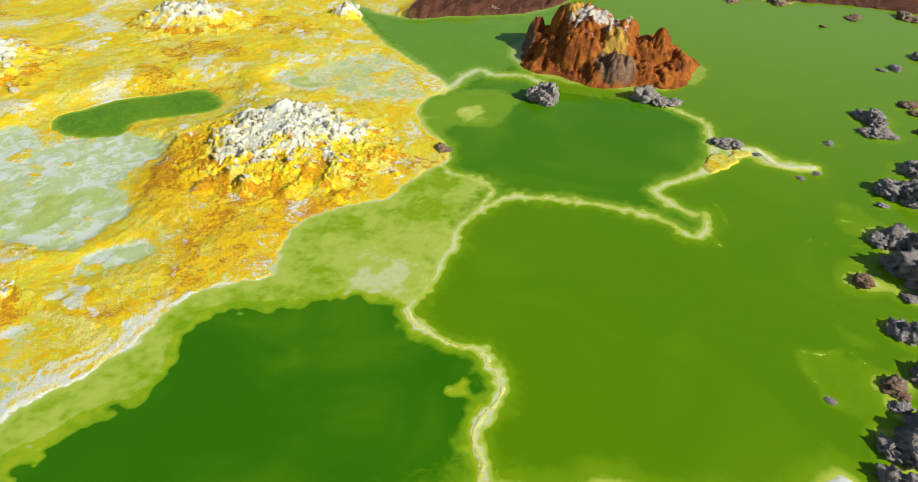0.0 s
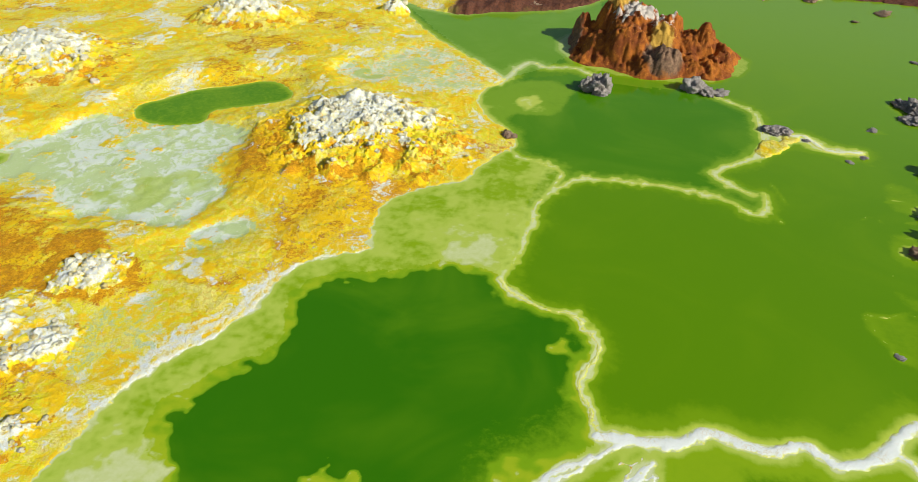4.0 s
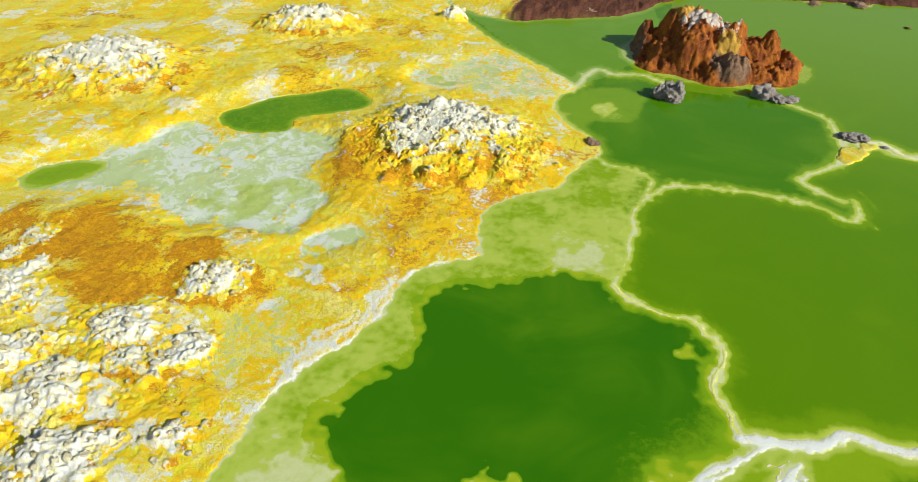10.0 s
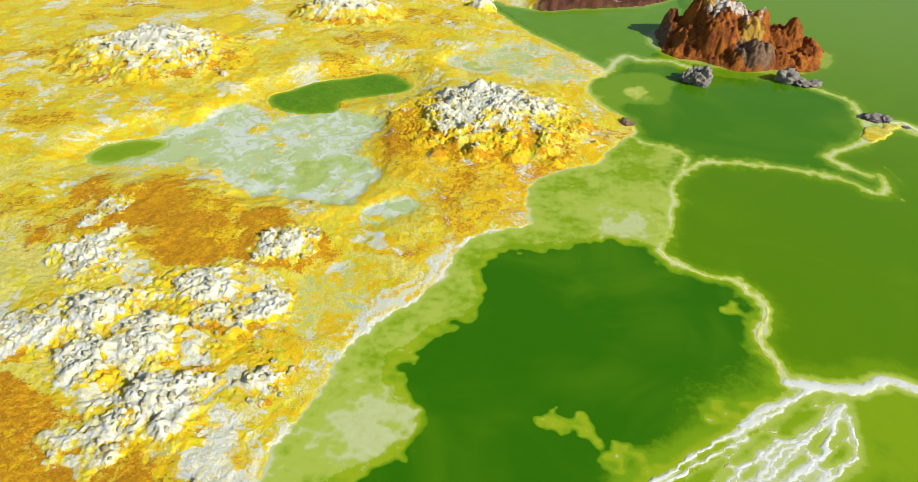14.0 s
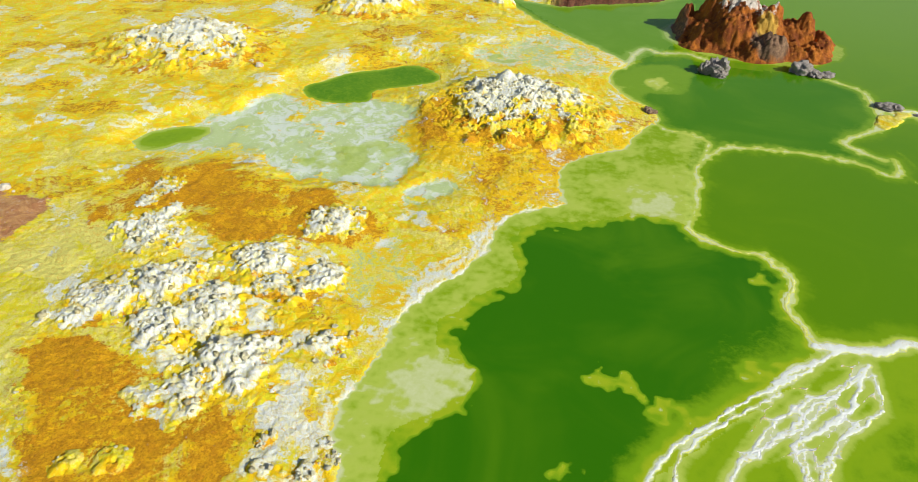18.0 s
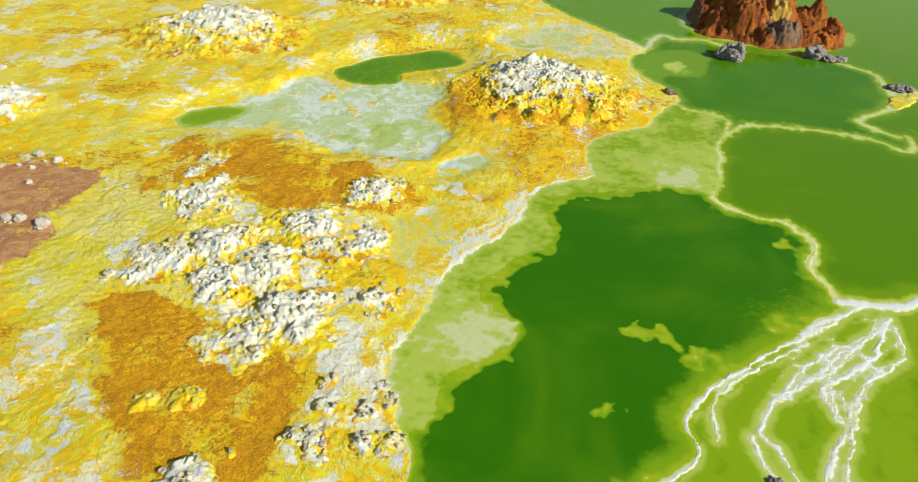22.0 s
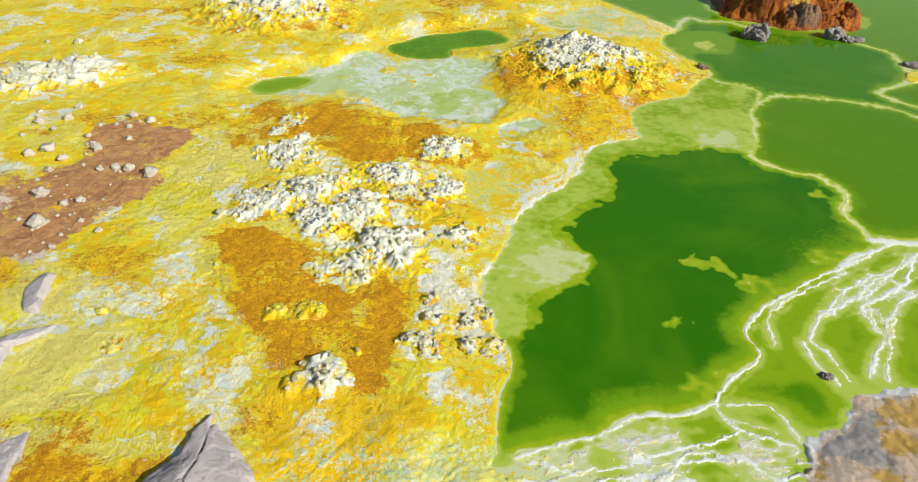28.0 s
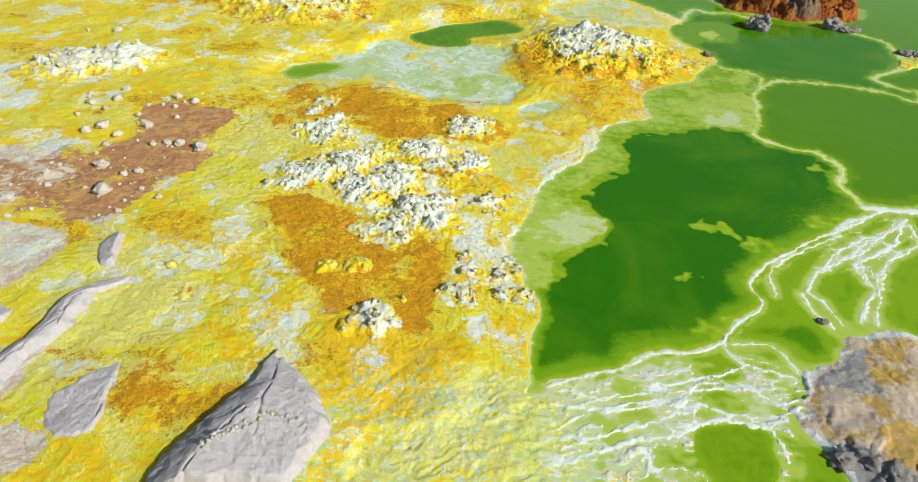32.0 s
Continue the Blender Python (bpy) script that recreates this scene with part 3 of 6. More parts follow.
def fields(x, y):
    """Ground height above the water and the spread of the crusts: ochre, salt, rust; pale, mud, wet."""
    sd = land(x, y)
    fine = fbm(x, y, 0.30, 5, 21, 0.65)
    mid = fbm(x, y, 1.6, 4, 25)
    wide = fbm(x, y, 7.0, 3, 29)
    calm = step(-42, -38, y) * step(60, 45, y) * step(-60, -48, x) * step(34, 26, x)
    fine, mid = fine * calm, mid * calm
    # land: low terraces with small wavy rims
    warp = 0.5 * calm * fbm(x, y, 0.9, 3, 33)
    terr = 3.0 * mid + 2.4 * wide + 0.45 * fine + 0.5 * warp
    rims = 1 - np.abs(2 * (terr * 2.2 - np.floor(terr * 2.2)) - 1)
    wrinkle = 1 - np.abs(fbm(x * 0.8 + 0.5 * y + warp, y * 1.3 - 0.4 * x, 0.55, 4, 35, 0.6)) * 2
    ground = 0.02 + 0.14 * step(0, 2.5, sd) + 0.20 * step(1.5, 9, sd) + 0.09 * mid * step(0, 2, sd) + 0.022 * fine + 0.014 * calm * rims ** 4 * step(0.2, 1.0, sd) + 0.03 * wrinkle * calm * step(0.2, 1.2, sd)
    ground = ground + 0.10 * wide * step(2, 8, sd)
    field = zone(x, y, FIELD_WHITE, 0.35, 0.7, 161)
    rough = np.maximum.reduce([0.75 * field, 0.42 * zone(x, y, WHITE_B, 0.7, 1.0, 162), 0.25 * zone(x, y, WHITE_A, 0.4, 0.6, 163)])
    some = rough > 0.01
    if some.any():
        ground[some] += rough[some] * (0.06 + 0.95 * craggy(x[some], y[some], 165))
    # pools
    shelf = np.maximum(zone(x, y, SHELF, 0.06, 0.30, 41, 0.05, -0.75), 0.8 * zone(x, y, SHELF2, 0.4, 0.4, 43))
    wob = 0.19
    rx = x + wob * fbm(x, y, 0.55, 5, 51, 0.78)
    ry = y + wob * fbm(x, y, 0.55, 5, 57, 0.78)
    near = np.minimum(np.maximum(-sd, 0), 3.0)
    crest, white = np.full(x.shape, -9.0), np.zeros(x.shape)
    puffs = step(0.62, 0.25, cells(x, y, 0.34, 53)) * step(-0.1, 0.2, fbm(x, y, 1.3, 3, 54))
    apron, veil = np.zeros(x.shape), np.full(x.shape, 3.0)
    for line, wide_by, high, pure in RIMS:
        d, along = line_dist(rx, ry, line, 3.0)
        w = wide_by * np.clip(1 + 0.5 * mid + 0.25 * fine, 0.5, 1.6)
        if pure > 0.75:
            veil = np.minimum(veil, np.maximum(d - w, 0))
        elif wide_by > 0.051:
            near = np.minimum(near, np.maximum(d - 1.25 * w - 0.20 * puffs, 0))
        r = np.exp(-(d / w) ** 2)
        rise = (r - 0.35) * max(high, 0.012) * 1.7 if pure > 0.5 else 0.034 * r - 0.034 + 0.02 * fine
        crest = np.maximum(crest, np.where(r > 0.2, rise, -9.0))
        white = np.maximum(white, pure * np.maximum(np.exp(-(d / (w * 1.2)) ** 3), 0.62 * np.exp(-(d / (w * 2.6)) ** 2) * (pure > 0.75)))
        apron = np.maximum(apron, np.exp(-(d / (w * 3.0)) ** 4))
    away = np.maximum(near - 0.03, 0)
    deep = 0.02 + 0.82 * (1 - np.exp(-(away / 0.45) ** 1.25)) + 0.10 * wide + 0.06 * mid + 0.05 * fine * np.exp(-near / 0.5)
    for k, spot in enumerate(SHOALS):
        deep = deep * (1 - 0.62 * zone(x, y, spot, 0.25, 0.25, 71 + k))
    dark = zone(x + 0.10 * fine, y + 0.10 * fbm(x, y, 0.3, 4, 23, 0.65), DEEP, 0.05, 0.30, 61, 0.05, 0.95)
    deep = deep * (1 - dark) + (0.80 + 0.5 * (1 - np.exp(-near / 0.7)) + 0.12 * mid) * dark
    deep = np.minimum(deep, 0.02 + 1.7 * np.maximum(near - 0.02 - 0.12 * fine - 0.05 * mid, 0) ** 1.15)
    deep = np.minimum(deep, 0.010 + 0.05 * np.clip(fine, 0, 1) + 0.75 * np.maximum(veil - 0.10 * mid - 0.05 * fine, 0) ** 1.3)
    for k, spot in enumerate((DIM_A, DIM_B)):
        f = zone(x, y, spot, 0.45, 0.5, 75 + k) * (0.9, 0.75)[k]
        deep = deep * (1 - f) + np.minimum(deep, 0.36 + 0.05 * mid) * f
    shallow = 0.11 + 0.12 * mid + 0.06 * wide + 0.05 * fine - 0.08 * np.clip(wrinkle, 0, 1) ** 3
    deep = deep * (1 - shelf) + np.maximum(shallow, 0.02) * shelf
    cloud = zone(x, y, CLOUD, 0.35, 0.3, 65) + 0.95 * zone(x, y, WTIP, 0.2, 0.4, 67) + 0.9 * zone(x, y, WISP, 0.2, 0.4, 68, 0.0, -0.5)
    cloud = np.clip(cloud, 0, 1)
    deep = deep * (1 - cloud) + np.clip(0.022 + 0.07 * mid + 0.05 * fine - 0.02 * np.clip(wrinkle, 0, 1) ** 2, 0.010, 0.3) * cloud
    foot = np.hypot((x - 0.35) / 5.1, (y - 23.2) / 3.7) + 0.06 * fbm(x, y, 0.9, 3, 409)
    deep = deep * (1 - 0.9 * step(1.12, 1.0, foot))
    for ex, ey, er, et, brown in EAST_ROCKS:
        close = (np.abs(x - ex) < er * 1.6) & (np.abs(y - ey) < er * 1.6)
        if close.any():
            d = np.hypot(x[close] - ex, (y[close] - ey) * 1.2) / er + 0.25 * fbm(x[close], y[close], 0.6, 4, 153, 0.6)
            deep[close] *= 1 - 0.85 * step(0.95, 0.5, d)
    for k, isle in enumerate(ISLETS):
        f = zone(x + 0.10 * fine, y, isle, 0.05, 0.16, 70 + k, 0.0, -0.8)
        puff = cells(x, y, 0.30, 72 + k)
        deep = deep * (1 - f) + np.clip(0.016 + 0.22 * puff ** 2 + 0.05 * fine, 0.016, 0.3) * f
    # a net of thin strands below the junction of the rims
    net = zone(x, y, NET, 0.3, 0.4, 79)
    seam = cell_edges((-0.55 * x - 0.83 * y) * 0.7 + 0.3 * mid, (0.83 * x - 0.55 * y) * 2.3 + 0.25 * fine, 13)
    strand = net * np.exp(-(seam / 0.10) ** 2)
    crest = np.maximum(crest, np.where(strand > 0.35, (strand - 0.5) * 0.014, -9.0))
    white = np.maximum(white, strand)
    deep = deep * (1 - 0.93 * net * np.exp(-(seam / 0.24) ** 2))
    # braided overflow terraces south of the dark pool
    braid = zone(x, y, TERRACE, 0.35, 0.4, 81)
    across = (y - 0.42 * x) + 0.55 * fbm(x, y, 1.8, 3, 83) + 0.13 * fbm(x, y, 0.45, 4, 87, 0.6)
    ux = (0.92 * x + 0.39 * y) * 0.55 + 0.35 * fbm(x, y, 1.2, 3, 84)
    za, zb = fbm(ux * 0.42, across, 0.55, 3, 86, 0.5), fbm(ux * 0.34 + 3, across * 1.1, 0.26, 3, 88, 0.5)
    lines = np.maximum(np.exp(-(za / 0.11) ** 2), 0.9 * np.exp(-(zb / 0.12) ** 2) * step(-0.3, 0.1, fbm(x, y, 1.0, 3, 85)))
    spool = zone(x, y, SPOOL, 0.10, 0.12, 89)
    basins = step(-0.05, 0.35, fbm(x, y, 1.1, 3, 91)) * step(-7.6, -4.5, x)
    shelf_b = -0.024 - 0.13 * basins * (1 - lines) + 0.044 * lines + 0.02 * fine + 0.06 * step(-7.5, -10, x)
    shelf_b = shelf_b * (1 - spool) - 0.35 * spool
    south = zone(x, y, LOWPOOL, 0.4, 0.3, 93)
    deep = deep * (1 - south) + np.minimum(deep, 0.20 + 0.20 * step(-0.1, 0.3, fbm(x, y, 1.6, 3, 95))) * south
    mound = zone(x, y, MUD_MOUND, 0.45, 0.3, 96, 0.35)
    deep = deep * (1 - mound) + 0.02 * mound
    floor = -np.clip(deep, 0.014, 2.0)
    floor = floor * (1 - braid) + shelf_b * braid
    floor = np.maximum(floor, np.where(crest > -1, crest + 0.004 * fine, -9))
    t = step(-0.22, 0.30, sd) * (1 - 0.85 * braid)
    low = np.maximum(zone(x, y, POND_A, 1.0, 0.3, 97, 1.2), zone(x, y, POND_B, 1.0, 0.3, 99, 1.2))
    ground = ground * (1 - low) + (0.02 + 0.02 * fine) * low
    band_h = zone(x, y, BAND, 0.35, 0.4, 149)
    ground = ground + 0.006 * band_h * np.sin(sd * 16 + 5 * mid + 2 * fine)
    h = floor * (1 - t) + ground * t
    key = zone(x, y, KEY, 0.15, 0.5, 94)
    h = h * (1 - key) + (0.05 + 0.03 * fine) * key
    # finely crinkled crust beyond the overflow
    crinkle_in = zone(x, y, CRINKLE, 0.6, 0.7, 95)
    crinkle = np.zeros(x.shape)
    some = crinkle_in > 0.01
    if some.any():
        cu, cv = ux[some], across[some]
        crinkle[some] = crinkle_in[some] * np.maximum(np.exp(-(fbm(cu * 0.5, cv, 0.20, 3, 19, 0.5) / 0.16) ** 2), 0.7 * np.exp(-(fbm(cu * 0.5, cv * 1.2, 0.42, 4, 23, 0.55) / 0.12) ** 2))
    h = h + 0.022 * crinkle
    # small ponds in the land
    pond = np.maximum(zone(x, y, POND_A, 0.18, 0.12, 97), 0.6 * zone(x, y, POND_B, 0.5, 0.3, 99))
    h = h * (1 - pond) - 0.5 * pond
    pale = np.maximum.reduce([zone(x, y, PALE_A, 0.6, 1.4, 101), 0.40 * zone(x, y, PALE_B, 0.25, 0.35, 103), 0.9 * zone(x, y, PALE_C, 0.3, 0.3, 105), 0.6 * zone(x, y, PALE_D, 0.8, 0.9, 107)])
    flat = pale
    pale = np.maximum(pale, 0.42 * crinkle_in)
    pale = pale * step(-0.35, 0.25, fbm(x, y, 1.5, 5, 109, 0.6) + 0.28)
    veins = np.clip(1 - 3.0 * np.abs(fbm(x, y, 1.7, 4, 110)), 0, 1)
    flat_low = np.maximum.reduce([zone(x, y, o, 0.9, 0.5, 101, 0.6) for o in (PALE_A, PALE_B, PALE_C)])
    h = h * (1 - 0.85 * flat_low * t) + 0.85 * flat_low * t * (0.05 + 0.02 * fine) * (1 - pond) - 0.85 * flat_low * t * pond * 0.5
    h = h * (1 - flat * t) + flat * t * (0.025 + 0.006 * fine + 0.02 * veins) * (1 - pond) - flat * t * pond * 0.5
    # crusts
    och = (1 - 0.7 * zone(x, y, BAND, 0.3, 0.3, 149)) * np.maximum.reduce([amount * zone(x, y, o, 0.45, 0.85, 111 + k) for k, (o, amount) in enumerate(((OCHRE_A, 1), (OCHRE_B, 1), (OCHRE_C, 0.9), (OCHRE_D, 0.55), (OCHRE_E, 0.9), (OCHRE_F, 0.36)))])
    och = och * (1 - 0.9 * field)
    streak = fbm(x * 0.55 + y * 0.2, y * 1.5 - x * 0.3, 5.0, 5, 121, 0.55)
    blotch = fbm(x, y, 2.2, 5, 127, 0.6)
    far_och = step(0.0, 0.40, streak + 0.35 * blotch)
    stain = step(0.10, 0.35, fbm(x, y, 1.3, 4, 128, 0.6)) * zone(x, y, WHITE_B, 0.7, 1.0, 162)
    och = np.maximum(och, 0.75 * stain)
    ochre = np.clip(0.9 * och * (0.78 + 0.8 * blotch) + 0.5 * far_och * (1 - och), 0, 1) * (1 - pale)
    flow = fbm(x + 0.9 * warp, y + 0.9 * fbm(x, y, 1.1, 3, 34), 2.8, 5, 131, 0.58)
    salt = 0.60 * step(-0.04, 0.34, flow + 0.30 * wide)
    salt = np.maximum(salt, np.maximum(0.75 * zone(x, y, WHITE_A, 0.5, 0.9, 137) * step(-0.45, 0.1, blotch), 0.75 * zone(x, y, WHITE_B, 0.8, 1.3, 139) * step(-0.25, 0.25, fbm(x, y, 1.4, 5, 141, 0.6))))
    salt = salt * (1 - 0.85 * och) * (1 - 0.8 * flat) * t
    salt = np.maximum(salt, 0.6 * flat * veins * step(-0.3, 0.3, wide + mid) * t)
    shore_white = np.exp(-((sd - 0.75 - 0.6 * mid) / (0.70 + 0.35 * blotch)) ** 2) * 0.48 * t * step(-0.3, 0.3, fbm(x, y, 3.0, 4, 147))
    band = zone(x, y, BAND, 0.35, 0.4, 149)
    layers = 0.5 + 0.5 * np.sin(sd * 16 + 5 * mid + 2 * fine)
    salt = np.maximum(salt, band * (0.48 + 0.35 * layers))
    for k, (patch_of, amount) in enumerate(((WHITE_C, 0.62), (WHITE_D, 0.70), (WHITE_E, 0.60), (WHITE_F, 0.85), (FIELD_WHITE, 0.72), (WHITE_G, 0.85), (WHITE_H, 0.85), (PALE_B, 0.80))):
        salt = np.maximum(salt, amount * zone(x, y, patch_of, 0.4, 0.7, 171 + k) * step(-0.4, 0.15, blotch))
    salt = np.maximum(salt * (1 - 0.8 * crinkle_in), 0.62 * crinkle)
    salt = np.maximum(salt, np.maximum(white, shore_white))
    salt = np.maximum(salt, 0.85 * braid * step(0.10, 0.80, lines) * step(-10.5, -6.5, x))
    tip = zone(x, y, WTIP, 0.2, 0.4, 67) + zone(x, y, WISP, 0.2, 0.4, 68, 0.0, -0.5)
    salt = np.maximum(salt, 0.85 * tip * step(-0.5, 0.0, mid))
    rust = np.clip(np.maximum(zone(x, y, RUST_A, 0.35, 0.6, 143), zone(x, y, RUST_B, 0.5, 0.9, 145) * (0.55 + 0.45 * step(-29.5, -26.5, x + blotch))) * (0.82 + 0.75 * blotch + 0.3 * fine), 0, 1)
    beyond = step(-1.3, -0.3, inside(x, y, NORTH_RING, 8.0) + 0.4 * blotch) * step(-13.5, -11.5, x)
    beyond = np.maximum(beyond, step(36, 50, y - 0.25 * x + 3 * blotch))
    beyond = np.maximum(beyond, step(-55, -75, x + 4 * blotch))
    rust = np.maximum(rust, beyond)
    salt = salt * (1 - 0.9 * beyond)
    east = step(-0.3, 0.8, inside(x, y, EAST_RING, 3.0))
    mud = np.maximum(east, beyond)
    tan = np.maximum.reduce([zone(x, y, TAN_A, 0.4, 0.6, 181), 0.7 * zone(x, y, TAN_B, 0.5, 0.8, 183), zone(x, y, TAN_C, 0.3, 0.4, 185), zone(x, y, TAN_D, 0.3, 0.4, 187)])
    lemon = np.maximum.reduce([zone(x, y, o, 0.6, 0.9, 189 + k) for k, o in enumerate((LEMON_A, LEMON_B, LEMON_C))])
    sulphur = np.clip(0.5 + 0.5 * zone(x, y, BRIGHT, 0.5, 0.7, 193) + 0.3 * zone(x, y, OCHRE_D, 0.6, 0.7, 194) - 0.42 * lemon, 0, 1)
    algae = np.maximum(zone(x, y, ALGAE_A, 0.5, 0.7, 195), zone(x, y, ALGAE_B, 0.3, 0.4, 196)) * step(-0.5, 0.1, mid)
    apron = np.maximum(apron, np.exp(-np.maximum(-sd, 0) / 0.5) * (1 - t))
    h = h + beyond * (0.06 + 0.9 * np.maximum(fbm(x, y, 6.0, 4, 151), 0) + 0.35 * np.abs(fbm(x, y, 1.2, 4, 155)) * calm)
    h = h + east * (0.2 + 0.5 * np.abs(mid))
    h = np.where(np.abs(h) < 0.006, np.where(h > 0.001, 0.006, -0.006), h)
    return h, (ochre, salt, rust), (pale, mud, np.clip(shelf + apron, 0, 1) * (1 - braid * step(-7.8, -9.4, x)) * (1 - t) * (1 - zone(x, y, KEY, 0.15, 0.5, 94)) * (1 - beyond)), (tan, sulphur, algae)


# ---- materials ----
class Graph:
    """Short calls for the nodes of one material."""

    def __init__(self, name):
        self.mat = bpy.data.materials.new(name)
        self.mat.use_nodes = True
        self.tree = self.mat.node_tree
        self.bsdf = self.tree.nodes["Principled BSDF"]

    def put(self, value, socket):
        if isinstance(value, bpy.types.NodeSocket):
            self.tree.links.new(value, socket)
        elif isinstance(value, tuple) and len(value) == 3 and socket.type == "RGBA":
            socket.default_value = (*value, 1)
        else:
            socket.default_value = value

    def node(self, kind, **inputs):
        n = self.tree.nodes.new(kind)
        for key, value in inputs.items():
            self.put(value, n.inputs[key.replace("_", " ")])
        return n

    def place(self):
        return self.tree.nodes.new("ShaderNodeNewGeometry").outputs["Position"]

    def own(self):
        return self.tree.nodes.new("ShaderNodeTexCoord").outputs["Object"]

    def noise(self, where, scale, detail=5, rough=0.6, warp=0.0):
        return self.node("ShaderNodeTexNoise", Vector=where, Scale=scale, Detail=float(detail), Roughness=rough, Distortion=warp).outputs["Fac"]

    def cell(self, where, scale, feature="F1"):
        n = self.node("ShaderNodeTexVoronoi", Vector=where, Scale=scale)
        n.feature = feature
        return n.outputs["Distance"]

    def ramp(self, fac, lo, hi):
        n = self.tree.nodes.new("ShaderNodeMapRange")
        n.interpolation_type = "SMOOTHSTEP"
        self.put(fac, n.inputs["Value"])
        self.put(lo, n.inputs["From Min"])
        self.put(hi, n.inputs["From Max"])
        return n.outputs["Result"]

    def math(self, op, a, b=0.0, c=0.0):
        n = self.tree.nodes.new("ShaderNodeMath")
        n.operation = op
        for k, v in enumerate((a, b, c)):
            self.put(v, n.inputs[k])
        return n.outputs[0]

    def mix(self, fac, a, b, blend="MIX"):
        n = self.tree.nodes.new("ShaderNodeMix")
        n.data_type, n.blend_type = "RGBA", blend
        self.put(fac, n.inputs[0])
        self.put(a, n.inputs[6])
        self.put(b, n.inputs[7])
        return n.outputs[2]

    def attr(self, name):
        n = self.tree.nodes.new("ShaderNodeAttribute")
        n.attribute_name = name
        return n

    def rgb(self, name):
        n = self.node("ShaderNodeSeparateColor", Color=self.attr(name).outputs["Color"])
        return n.outputs[0], n.outputs[1], n.outputs[2]

    def random(self):
        return self.tree.nodes.new("ShaderNodeObjectInfo").outputs["Random"]

    def bump(self, height, depth, strength=0.7, under=None):
        n = self.node("ShaderNodeBump", Height=height, Distance=depth, Strength=strength)
        if under:
            self.put(under, n.inputs["Normal"])
        return n.outputs[0]

    def done(self, colour, rough, normal=None):
        self.put(colour, self.bsdf.inputs["Base Color"])
        self.put(rough, self.bsdf.inputs["Roughness"])
        if normal:
            self.put(normal, self.bsdf.inputs["Normal"])
        self.bsdf.inputs["Specular IOR Level"].default_value = 0.25
        return self.mat


SULPHUR, LEMON, CREAM, WHITE = (0.91, 0.61, 0.004), (0.82, 0.75, 0.022), (0.86, 0.83, 0.27), (0.82, 0.88, 0.86)
OCHRE, BROWN, RUST, DARK_RUST = (0.82, 0.44, 0.006), (0.54, 0.24, 0.006), (0.66, 0.38, 0.15), (0.50, 0.235, 0.10)
PALE, MINT, GREY, SLATE = (0.70, 0.79, 0.66), (0.53, 0.66, 0.30), (0.44, 0.40, 0.36), (0.26, 0.235, 0.22)


